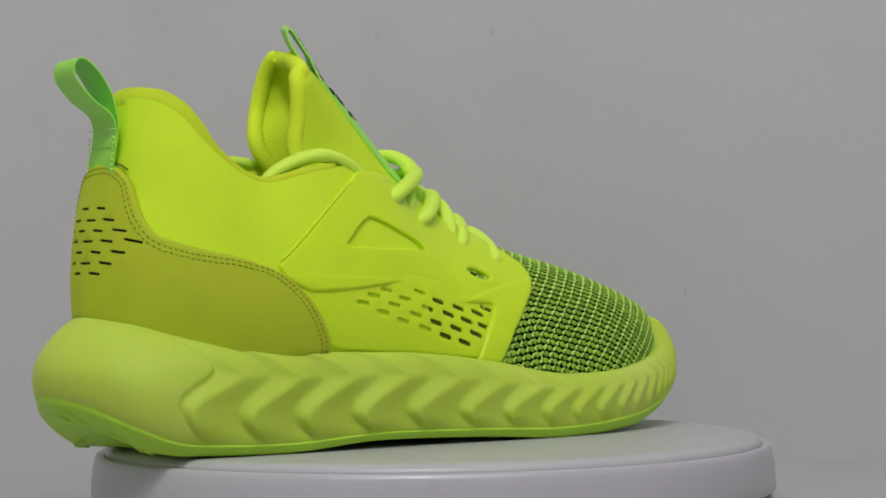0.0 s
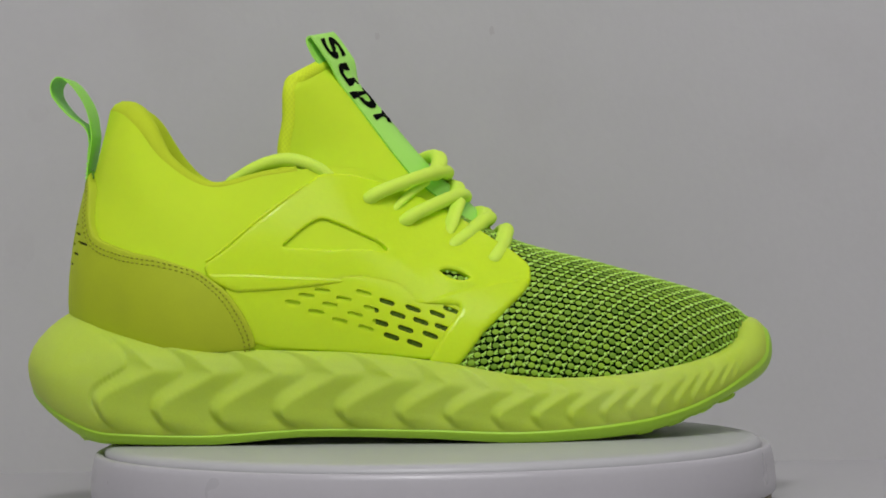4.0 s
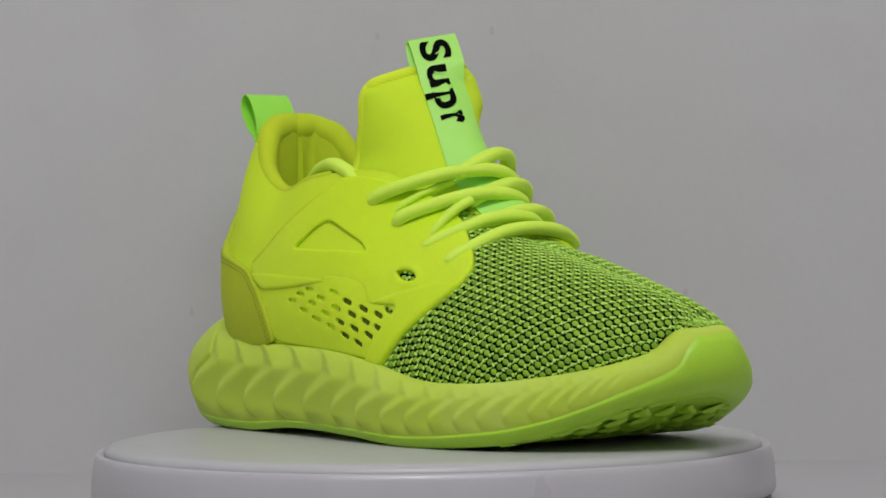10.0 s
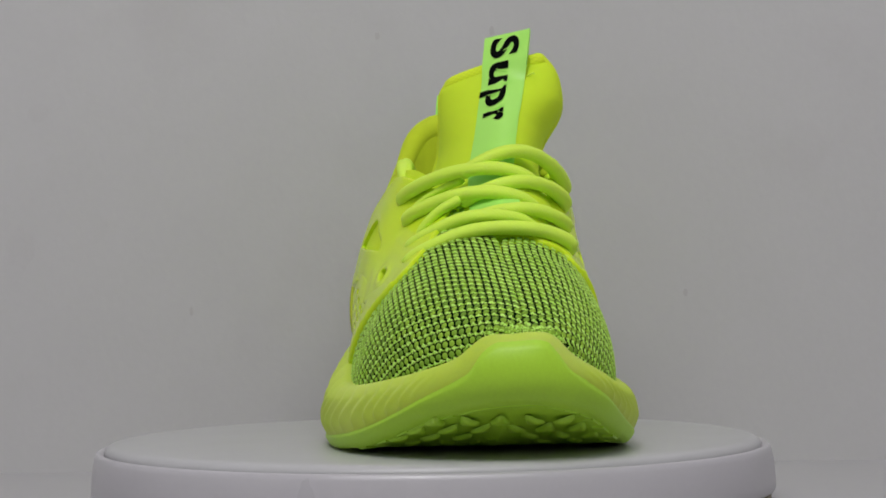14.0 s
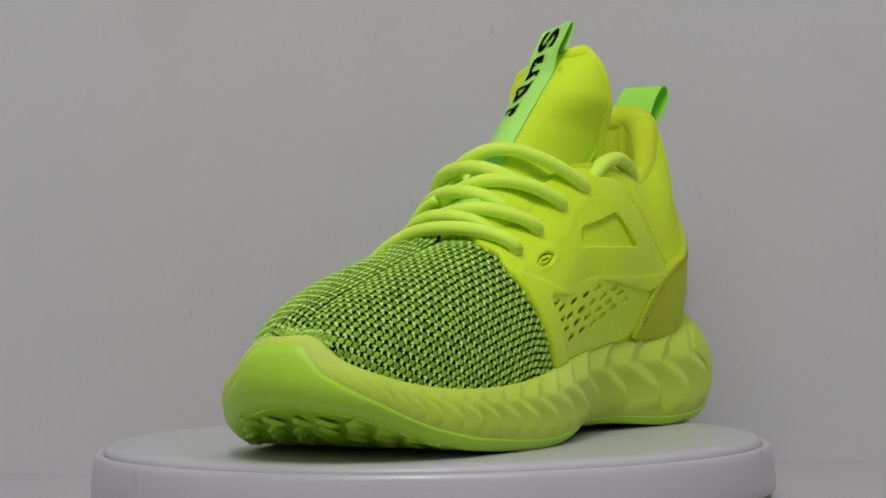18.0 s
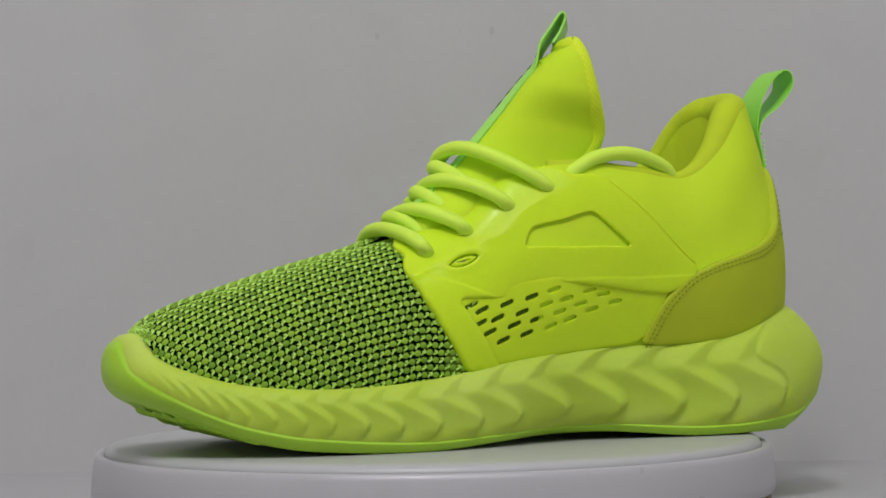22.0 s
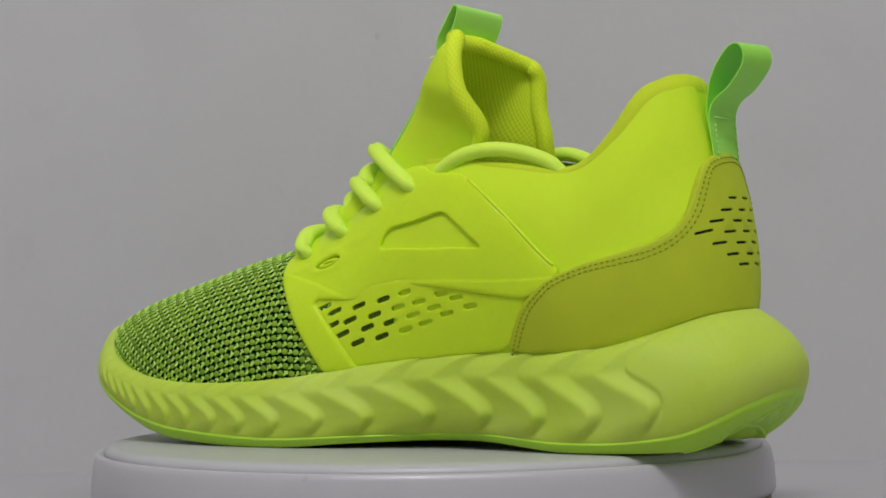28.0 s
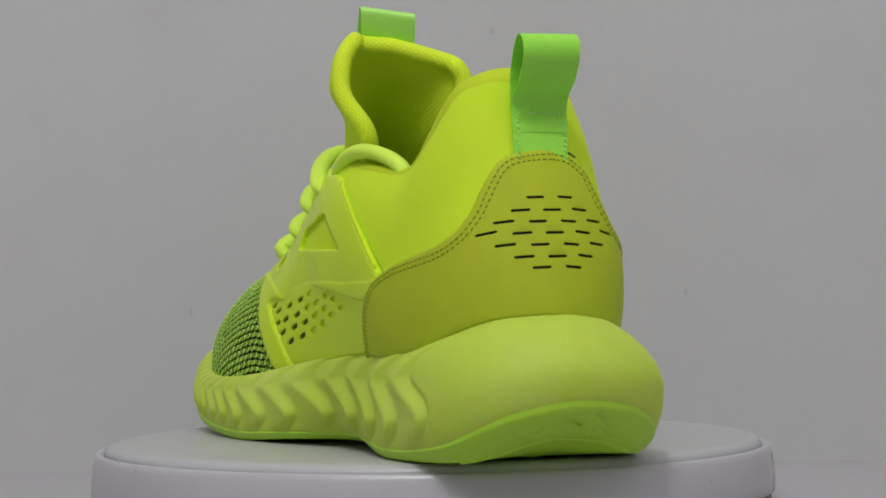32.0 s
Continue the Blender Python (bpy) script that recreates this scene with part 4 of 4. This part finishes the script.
COLUMN, STITCH = 2.75, 4.9
fine = np.arange(-12.0, 142.4, 0.6)
for s in (1, -1):
    g, gn = grids[s], norms[s]
    cols = {}
    for x in fine:
        tab = np.array([[np.interp(x, g[:, j, 0], w, left=np.nan, right=np.nan) for w in (g[:, j, 1], g[:, j, 2], qs_side[s], gn[:, max(j, 2), 0], gn[:, max(j, 2), 1],
                                                                                    gn[:, max(j, 2), 2])] for j in range(len(vt))])
        ok = ~np.isnan(tab[:, 0])
        if ok.sum() < 3:
            continue
        tab, vx = tab[ok], vt[ok]
        arc = np.concatenate([[0], np.cumsum(np.linalg.norm(np.diff(tab[:, :2], axis=0), axis=1))])
        for k in range(int((arc[-1] - 0.5) / COLUMN - 0.5) + 1):
            sk = (k + 0.5) * COLUMN
            r = [np.interp(sk, arc, tab[:, c]) for c in range(6)] + [np.interp(sk, arc, vx)]
            cols.setdefault(k, []).append([x, *r])
    for k, rows in cols.items():
        a = np.array(rows)
        if len(a) < 6:
            continue
        dist = np.concatenate([[0], np.cumsum(np.linalg.norm(np.diff(a[:, :3], axis=0), axis=1))])
        ahead_of = lambda d: np.stack([np.interp(d + 0.8, dist, a[:, c]) - np.interp(d - 0.8, dist, a[:, c]) for c in range(3)], 1)

        def stitches(first, step):
            """Places along the column that no panel covers, with their directions."""
            at = np.arange(first, dist[-1] - 0.1, step)
            b = np.stack([np.interp(at, dist, a[:, c]) for c in range(8)], 1)
            q = np.where(b[:, 3] > 16, b[:, 3] - NST, b[:, 3])
            spot = np.stack([u_of(q), 90 * b[:, 7]], 1)
            hidden = (inside(spot, SADDLE_RIM[s]) & (edge_distance(spot, [SADDLE_RIM[s]]) > 1.7)) | (np.abs(q) < 8.45) | (b[:, 0] < 17)
            for hole in SLOTS[s]:
                hidden &= ~inside(spot, hole)
            for row, along in zip(b[~hidden], ahead_of(at)[~hidden]):
                up = row[4:7] / np.linalg.norm(row[4:7])
                along = along - up * (along @ up)
                along /= np.linalg.norm(along) + 1e-9
                yield row[:3] + up * 0.3, along, np.cross(up, along), up

        for c, along, across, up in stitches((STITCH / 2 if (k + (s < 0)) % 2 else 0.0) + 0.4, STITCH):
            add_blob(oval_v, oval_f, c, along, across, up, 1.42, 1.18, 0.10)
        for c, along, across, up in stitches((0.0 if (k + (s < 0)) % 2 else STITCH / 2) + 0.4, STITCH):
            for sg, ahead, aside, ang in ((1, 0.1, 0.42, 0.5), (-1, -0.1, 0.42, 0.5), (1, 0.62, 0.55, 1.2), (-1, -0.62, 0.55, 1.2), (1, -0.45, 0.1, 0.2)):
                ang = ang * sg + rng.uniform(-0.35, 0.35)
                dd = along * math.cos(ang) + across * math.sin(ang)
                spot = c + across * (sg * aside + rng.uniform(-0.12, 0.12)) + along * (ahead + rng.uniform(-0.15, 0.15))
                add_blob(knot_v, knot_f, spot, dd, np.cross(up, dd), up, rng.uniform(0.6, 0.95), rng.uniform(0.24, 0.36), rng.uniform(0.10, 0.22))
# the steep tip over the toe guard
for row, v0 in enumerate(np.arange(0.04, 0.999, 0.19)):
    for qc in np.arange(14.3 + (0.09 if row % 2 else 0.0), 17.6, 0.24):
        c = shell_at(np.array([qc]), np.array([v0]))[0]
        up = shell_normal(np.array([qc]), np.array([v0]))[0]
        if c[0] < 136.8 or up[0] < 0.1:
            continue
        along = shell_at(np.array([qc]), np.array([min(v0 + 0.03, 1.0)]))[0] - shell_at(np.array([qc]), np.array([v0 - 0.02]))[0]
        along -= up * (along @ up)
        along /= np.linalg.norm(along) + 1e-9
        across = np.cross(up, along)
        add_blob(oval_v, oval_f, c + up * 0.3, along, across, up, 1.0, 0.8, 0.10)
        for sg in (1, -1):
            dd = along * 0.8 + across * sg * 0.6
            add_blob(knot_v, knot_f, c + up * 0.3 + across * sg * 0.6 + along * 1.7, dd, np.cross(up, dd), up, 0.6, 0.2, 0.16)
mesh_part("knit_mesh", np.array(oval_v) * MM, oval_f, YARN_MID, knit, "green yarn ovals", kind="stuff")
mesh_part("knit_yarn", np.array(knot_v) * MM, knot_f, YARN, knit, "light lime yarn knots", kind="stuff")

# ---- collar, lining, insole ----
CQ = np.linspace(-7.35, 7.35, 180)
tp, dn = ring(TOPLINE, CQ), ring_out(TOPLINE, CQ)
pad = np.interp(np.abs(CQ), (0, 3, 5, 7.35), (7.4, 6.4, 3.6, 2.4))
path = np.stack([tp[:, 0] - dn[:, 0] * pad * 0.9, tp[:, 1] - dn[:, 1] * pad * 0.9, tp[:, 2] + 0.4 - pad * 0.48], 1)
v, f_ = tube(path * MM, pad * MM, 14, 1.0)
collar = mesh_part("collar", v, f_, LINING, shoe, "padded olive yellow cloth collar")
rows = []
for k, w in enumerate(np.linspace(0, 1, 14)):
    pin = pad * 1.8 + 3.0 * w
    bse = ring(FEATHER, CQ)
    zz = tp[:, 2] + (46 - tp[:, 2]) * w
    xy = tp[:, :2] + (bse[:, :2] * 0.9 - tp[:, :2]) * (w ** 1.6) - dn * pin[:, None]
    pleat = 1.9 * np.sin(CQ * 3.1 + 0.6) * np.clip(1 - np.abs(CQ) / 3.4, 0, 1) * math.sin(math.pi * min(1, w * 1.3))
    rows.append(np.concatenate([xy + dn * pleat[:, None], zz[:, None]], 1))
lin = np.stack(rows, 1)
mesh_part("lining", lin.reshape(-1, 3) * MM, grid_faces(len(CQ), lin.shape[1], flip=True), LINING, shoe, "olive yellow padded cloth lining")
last = lin[:, -1]
cen = np.array((-60.0, -4.0, 46.5))
ins = np.vstack([last, cen[None]])
mesh_part("insole", ins * MM, [(i, i + 1, len(last)) for i in range(len(last) - 1)], LINING, shoe, "olive cloth insole")

# ---- tongue: padded, wrapped round the instep and leaning to the shoe's left ----
TONGUE_MID = [(0.0, 46, 5, 72), (0.2, 33.5, 6, 88.5), (0.42, 12.8, 7, 109), (0.62, -2.6, 9.5, 127.5), (0.78, -14.5, 12, 141.5), (0.92, -22.5, 13.8, 149.5), (1.0, -27, 14.5, 152.0)]
TONGUE_RIGHT = [(0.0, 12, -20, 72), (0.2, -14, -23, 86), (0.42, -43, -17.5, 102), (0.62, -43.5, -13, 116), (0.78, -41.3, -12.5, 129), (0.92, -41.2, -12.5, 139), (1.0, -40, -9.5, 144)]
TONGUE_LEFT = [(0.0, 24, 25, 75), (0.2, 2, 30, 90), (0.42, -29, 27.5, 106), (0.62, -36.5, 31, 119), (0.78, -30.5, 38.5, 134), (0.92, -28, 36.5, 147), (1.0, -26.8, 29.5, 155)]


def tongue_at(a, b, inset=0.0):
    """a runs across from the right edge (-1) to the left (1), b up the tongue."""
    a, b = np.broadcast_arrays(np.asarray(a, float), np.asarray(b, float))
    c, r, l = curve_at(TONGUE_MID, b), curve_at(TONGUE_RIGHT, b), curve_at(TONGUE_LEFT, b)
    e = np.where(a[..., None] < 0, r, l)
    w = np.abs(a)
    x = c[..., 0] + (e[..., 0] - c[..., 0]) * (1 - np.cos(w * math.pi / 2)) + 0.42 * (e[..., 1] - c[..., 1]) * np.sin(w * math.pi / 2) * (1 - w) - 2.2 - inset * (1 - 0.6 * w)
    y = c[..., 1] + (e[..., 1] - c[..., 1]) * np.sin(w * math.pi / 2) - inset * np.sign(a) * w * 0.9
    z = c[..., 2] + (e[..., 2] - c[..., 2]) * np.where(a < 0, w, w ** 1.3) - np.where(a < 0, 0.8, 0.0) * np.sin(w * math.pi)
    return np.stack([x, y, z], -1)


TA, TB = 61, 60
aa, bb = np.meshgrid(np.linspace(-1, 1, TA), np.linspace(0, 1, TB), indexing="ij")
outer, innr = tongue_at(aa, bb), tongue_at(aa, bb, 5.8)
tongue = mesh_part("tongue", outer.reshape(-1, 3) * MM, grid_faces(TA, TB), NEOPRENE, shoe, "tall padded neon yellow tongue")
uvs = [(float(x) * 0.05, float(y) * 0.09) for x, y in np.stack([aa, bb], -1).reshape(-1, 2)]
mesh_part("tongue_lining", innr.reshape(-1, 3) * MM, grid_faces(TA, TB, flip=True), MESHCLOTH, tongue, "olive woven tongue lining", uvs=uvs)
loop_a = np.concatenate([np.full(40, -1.0), np.linspace(-1, 1, 60), np.full(40, 1.0)])
loop_b = np.concatenate([np.linspace(0.25, 0.985, 40), np.full(60, 1.0), np.linspace(0.985, 0.25, 40)])
path = tongue_at(loop_a, np.minimum(loop_b, 0.985), 3.1)
for _ in range(3):
    path[1:-1] = (path[:-2] + 2 * path[1:-1] + path[2:]) / 4
v, f_ = tube(path * MM, 0.0034, 16, 1.0, normals=(1.0, 0.0, 0.2))
arc = np.cumsum(np.linalg.norm(np.diff(path, axis=0, prepend=path[:1]), axis=1)) * MM
mesh_part("binding", v, f_, MESHCLOTH, tongue, "olive woven edge binding", uvs=[(k / 16 * 0.029, float(arc[i])) for i in range(len(path)) for k in range(16)])


# ---- ribbons: heel pull loop, tongue pull loop with its printed word ----
def band(path, lateral, half, hug=None):
    """A band's middle sheet and its normals; lateral gives the width direction at each point."""
    p, lt = np.array(path, float), np.array(lateral, float)
    lt /= np.linalg.norm(lt, axis=1)[:, None]
    sheet = p[:, None, :] + lt[:, None, :] * half * np.linspace(-1, 1, 9)[None, :, None]
    if hug is not None:
        sheet = hug(sheet)
    nr = np.cross(np.gradient(sheet, axis=0), np.gradient(sheet, axis=1))
    nr /= np.linalg.norm(nr, axis=-1)[..., None] + 1e-9
    arc = np.concatenate([[0], np.cumsum(np.linalg.norm(np.diff(sheet[:, 4], axis=0), axis=1))])
    return sheet, nr, arc


def ribbon(name, sheet, nr, arc, half, material, parent, label, thick=0.45):
    """A flat band with thickness on the given sheet."""
    n, m = sheet.shape[:2]
    across = np.linspace(-1, 1, m)
    verts, uvs = [], []
    for side in (1, -1):
        for i in range(n):
            for j in range(m):
                verts.append(sheet[i, j] + nr[i, j] * side * thick / 2)
                uvs.append((across[j] * half * MM, arc[i] * MM))
    faces = grid_faces(n, m) + [tuple(q + n * m for q in f)[::-1] for f in grid_faces(n, m)]
    k = len(verts)
    for j in (0, m - 1):
        for i in range(n):
            for side in (0, 1):
                verts.append(verts[side * n * m + i * m + j])
                uvs.append(uvs[i * m + j])
        for i in range(n - 1):
            faces.append((k + 2 * i, k + 2 * i + 2, k + 2 * i + 3, k + 2 * i + 1))
        k = len(verts)
    return mesh_part(name, np.array(verts) * MM, faces, material, parent, label, uvs=uvs)


hp = spline([(-127.0, 1, 101), (-126.0, 0.5, 110), (-124.2, 0, 120), (-124.2, 0.3, 125), (-126, 1.0, 134), (-131, 2, 142.5), (-136.2, 2.8, 146.6),
             (-139.6, 3.0, 144.5), (-139.4, 2.6, 139.0), (-133.5, 1.4, 131.5), (-127.0, 0.5, 126.5), (-124.9, 0.2, 121), (-125.6, 0.2, 114)], 90)
tw = np.interp(np.arange(90), (0, 20, 50, 89), (0.04, 0.08, 0.14, 0.08))
heel_pull = ribbon("heel_loop", *band(hp, np.stack([tw, np.ones(90), 0 * tw], 1), 10.2), 10.2, RIBBON, shoe, "bright green woven heel pull loop")
verts, faces = [], []
seams = [((-126.2, y, 120.6), (-126.2, y + 1.1, 120.6)) for y in np.arange(-9.0, 9.0, 1.9)]
for z in np.arange(105.0, 119.0, 2.0):
    x = float(np.interp(z, (101, 110, 114, 121), (-127.7, -127.0, -126.5, -126.0)))
    seams += [((x, y, z), (x, y + 0.5, z + 1.0)) for y in (-8.9, 9.1)]
for a, b in seams:
    v, f_ = tube(np.array((a, b)) * MM, 0.00032, 6)
    faces += [tuple(i + len(verts) for i in q) for q in f_]
    verts += v
mesh_part("stitching", verts, faces, PALE_THREAD, heel_pull, "pale green stitches", kind="stuff")

tr = spline([(33, 4.2, 86.5), (22, 4.0, 95.5), (12.5, 4.6, 103.5), (4.6, 6.0, 111.5), (-6, 9.2, 126.5), (-17, 12.0, 143), (-26, 14.4, 156.5), (-30.6, 15.5, 163.3), (-32.2, 15.9, 164.8),
             (-33.6, 16.0, 163.2), (-31.5, 15.2, 157.5), (-28.6, 14.4, 153)], 110)
lt = np.stack([np.interp(np.arange(110), (0, 30, 80, 109), (0.1, 0.33, 0.48, 0.46)), np.ones(110) * 0.9, np.interp(np.arange(110), (0, 30, 80, 109), (0.15, 0.34, 0.17, 0.15))], 1)
aa, bb = np.meshgrid(np.linspace(-0.9, 0.9, 181), np.linspace(0, 1, 200), indexing="ij")
near_t = tongue_at(aa, bb)
near_n = np.cross(np.gradient(near_t, axis=0), np.gradient(near_t, axis=1))
near_n /= np.linalg.norm(near_n, axis=-1)[..., None] + 1e-9
near_n *= np.sign(near_n[..., :1] + 0.3 * near_n[..., 2:])
near_t, near_n = near_t.reshape(-1, 3), near_n.reshape(-1, 3)


def lie_on_tongue(sheet):
    """Presses the band on the tongue's front, easing off towards the free loop."""
    out = sheet.copy()
    peak = int(np.argmax(sheet[:, 4, 2]))
    for i in range(peak):
        w = float(np.clip((154.0 - sheet[i, 4, 2]) / 10.0, 0, 1))
        w = w * w * (3 - 2 * w)
        for j in range(sheet.shape[1]):
            k = int(np.argmin(np.sum((near_t - sheet[i, j]) ** 2, axis=1)))
            out[i, j] = sheet[i, j] - near_n[k] * w * (np.dot(sheet[i, j] - near_t[k], near_n[k]) - 0.5)
    return out


t_sheet, t_nr, t_arc = band(tr, lt, 10.3, lie_on_tongue)
pull = ribbon("tongue_loop", t_sheet, t_nr, t_arc, 10.3, RIBBON_PALE, tongue, "pale green ribbon loop with black printed letters", 0.8)


def letters(word, start, height, parent):
    """Each letter a thin mesh of its own, reading down the ribbon with the letters' tops to the shoe's left."""
    face = 1.0 if t_nr[40, 4, 0] > 0 else -1.0
    at, m = 0.0, t_sheet.shape[1]
    for ch, wide in word:
        cu = bpy.data.curves.new("letter", "FONT")
        cu.body, cu.size, cu.extrude, cu.offset = ch, height, 0.00006, height * 0.028
        ob = bpy.data.objects.new("letter", cu)
        scene.collection.objects.link(ob)
        bpy.context.view_layer.update()
        me = bpy.data.meshes.new_from_object(ob)
        bpy.data.objects.remove(ob)
        xs = [w.co.x for w in me.vertices]
        x0, x1 = min(xs), max(xs)
        for w in me.vertices:
            s_at = start - ((w.co.x - x0) / (x1 - x0) * wide + at) / MM
            c_at = np.clip(((w.co.y - height * 0.36) / MM / 10.3 + 1) / 2 * (m - 1), 0, m - 1.001)
            i_at = np.clip(np.interp(s_at, t_arc, np.arange(len(t_arc))), 0, len(t_arc) - 1.001)
            i0, j0 = int(i_at), int(c_at)
            fi, fj = i_at - i0, c_at - j0
            pick = lambda g: (g[i0, j0] * (1 - fi) * (1 - fj) + g[i0 + 1, j0] * fi * (1 - fj) + g[i0, j0 + 1] * (1 - fi) * fj + g[i0 + 1, j0 + 1] * fi * fj)
            w.co = Vector((pick(t_sheet) + face * pick(t_nr) * 0.72) * MM)
        me.materials.clear()
        me.materials.append(INK)
        o2 = new("letter", me)
        o2.parent = parent
        at += wide + 0.0024


letters([("S", 0.0104), ("u", 0.0106), ("p", 0.0104), ("r", 0.0068)], t_arc[int(np.argmax(tr[:, 2] > 162.8))] - 0.4, 0.0174, pull)

# worn gaps across the print
top_arc = t_arc[int(np.argmax(tr[:, 2] > 162.8))] - 0.4
for down, aside, lean, long in ((6.0, 1.5, 0.5, 5.0), (17.0, -1.0, -0.4, 5.5), (24.5, 2.0, 0.6, 4.5), (30.0, -3.5, -0.3, 5.0), (38.0, 0.5, 0.5, 4.5)):
    rows = []
    for k in np.linspace(-0.5, 0.5, 7):
        for e in (-0.28, 0.28):
            sa, ca = top_arc - down + k * long * math.sin(lean) + e * math.cos(lean), aside + k * long * math.cos(lean) - e * math.sin(lean)
            i_at = float(np.clip(np.interp(sa, t_arc, np.arange(len(t_arc))), 0, len(t_arc) - 1.001))
            j_at = float(np.clip((ca / 10.3 + 1) * 4, 0, 7.999))
            i0, j0, fi, fj = int(i_at), int(j_at), i_at - int(i_at), j_at - int(j_at)
            lay = [g[i0, j0] * (1 - fi) * (1 - fj) + g[i0 + 1, j0] * fi * (1 - fj) + g[i0, j0 + 1] * (1 - fi) * fj + g[i0 + 1, j0 + 1] * fi * fj for g in (t_sheet, t_nr)]
            rows.append((lay[0] + (1.0 if t_nr[40, 4, 0] > 0 else -1.0) * lay[1] * 0.82) * MM)
    mesh_part("worn_gap", rows, [(2 * k, 2 * k + 1, 2 * k + 3, 2 * k + 2) for k in range(6)], RIBBON_PALE, pull, uvs=[(0.0, 0.0)] * 14)


# ---- laces ----
def cord(name, points, radius=3.35, flat=0.85, count=48, label=""):
    path = spline(points, count) * MM
    r = np.full(count, radius * MM)
    r[0] = r[-1] = radius * MM * 0.75
    v, f_ = tube(path, r, 20, flat, groove=0.16)
    arc = np.concatenate([[0], np.cumsum(np.linalg.norm(np.diff(path, axis=0), axis=1))])
    return mesh_part(name, v, f_, LACE, shoe, label, uvs=[(k / 20, float(arc[i])) for i in range(count) for k in range(20)])


cord("lace", [(-16, 33, 95), (-12.5, 36.2, 99.5), (-2, 31.5, 106.5), (9, 22, 112.5), (14.5, 12, 113.6), (15.5, 2, 110.5), (13, -8, 104.5)])
cord("lace", [(-16, -27.5, 92), (-11.5, -29.3, 96.8), (1, -21, 102), (12, -9, 105.8), (18, 4.5, 106.8), (17.5, 15, 104.5), (13, 23, 99.5)])
cord("lace", [(0, 31.5, 88.5), (3.5, 34.4, 93), (12, 29, 98.3), (19, 20, 101), (22.5, 10.5, 100.8), (22.5, 0, 97.5), (19, -8, 93)])
cord("lace", [(-1.5, -26, 83), (2.5, -28.2, 87.8), (12, -20, 92.6), (21, -8, 96.4), (25.2, 4, 97), (25, 14, 94.8), (21, 21, 90)])
cord("lace", [(17, 29.5, 79), (20, 32.8, 83.5), (27, 27, 87.6), (32, 17.5, 90), (34, 6, 89.4), (33, -4, 86.5), (29, -12, 82)])
cord("lace", [(16, -25, 72), (19.5, -27.8, 76.4), (27, -19, 82), (33, -8, 86.6), (35.5, 4, 87.6), (34, 14, 85.5), (30, 21, 80)])
cord("lace", [(33, -27.5, 66.5), (35, -30, 70.3), (39, -21, 76), (41.5, -8, 81.2), (42.3, 6, 82.8), (41.5, 19, 81.8), (38.5, 28, 79.2), (36, 33, 75.8), (34, 31, 72)])
cord("side_lace", [(-22, -23.5, 96), (-26, -26.5, 101), (-34, -27.8, 107.6), (-45, -27.4, 111.2), (-56, -25.5, 109.2), (-66, -22.5, 103.5), (-70, -20, 97)])
cord("side_lace", [(-23, 31, 99.5), (-27.5, 34, 104.5), (-36, 34.2, 109.2), (-48, 33.4, 111), (-60, 31, 109.2), (-70, 28.5, 104.8), (-74, 26, 98)])

# the strands that run up under the crossings
for rows, rad in (([(16, -24.5, 77), (18.5, -23, 83.5), (21, -17, 90), (23, -9, 94.5)], 2.9), ([(-7, -26.5, 87), (-2, -24, 93), (5, -15, 99), (10, -7, 102.5)], 2.2)):
    cord("lace", rows, rad, 0.7, 24)

# a loose dark thread beside the heel patch, a pale one at the tongue loop
path, nr = on_skin([(-1.4, 108.3), (-1.8, 107.6), (-2.15, 106.6), (-2.4, 105.2)], 24, 0.8)
v, f_ = tube(path, 0.00042, 6)
mesh_part("loose_thread", v, f_, DARK_THREAD, counter, "dark green loose thread")
v, f_ = tube(spline([(-19.5, 22.5, 146.0), (-18.6, 24.0, 146.9), (-17.8, 25.0, 147.3), (-17.2, 25.6, 146.8)], 14) * MM, 0.00028, 5)
mesh_part("loose_thread", v, f_, LACE, pull, "pale loose thread")


# ---- what moves: the platter and the shoe on it turn together ----
def motions():
    times = [0.5 * i for i in range(65)]
    walk(turntable, [(t, pose(0, 0, 0, 0, 0, turn(t))) for t in times])
    walk(shoe, [(t, pose(0, 0, 0, 0, 0, turn(t)) @ Matrix.Translation(SHOE_OFF)) for t in times])


motions()
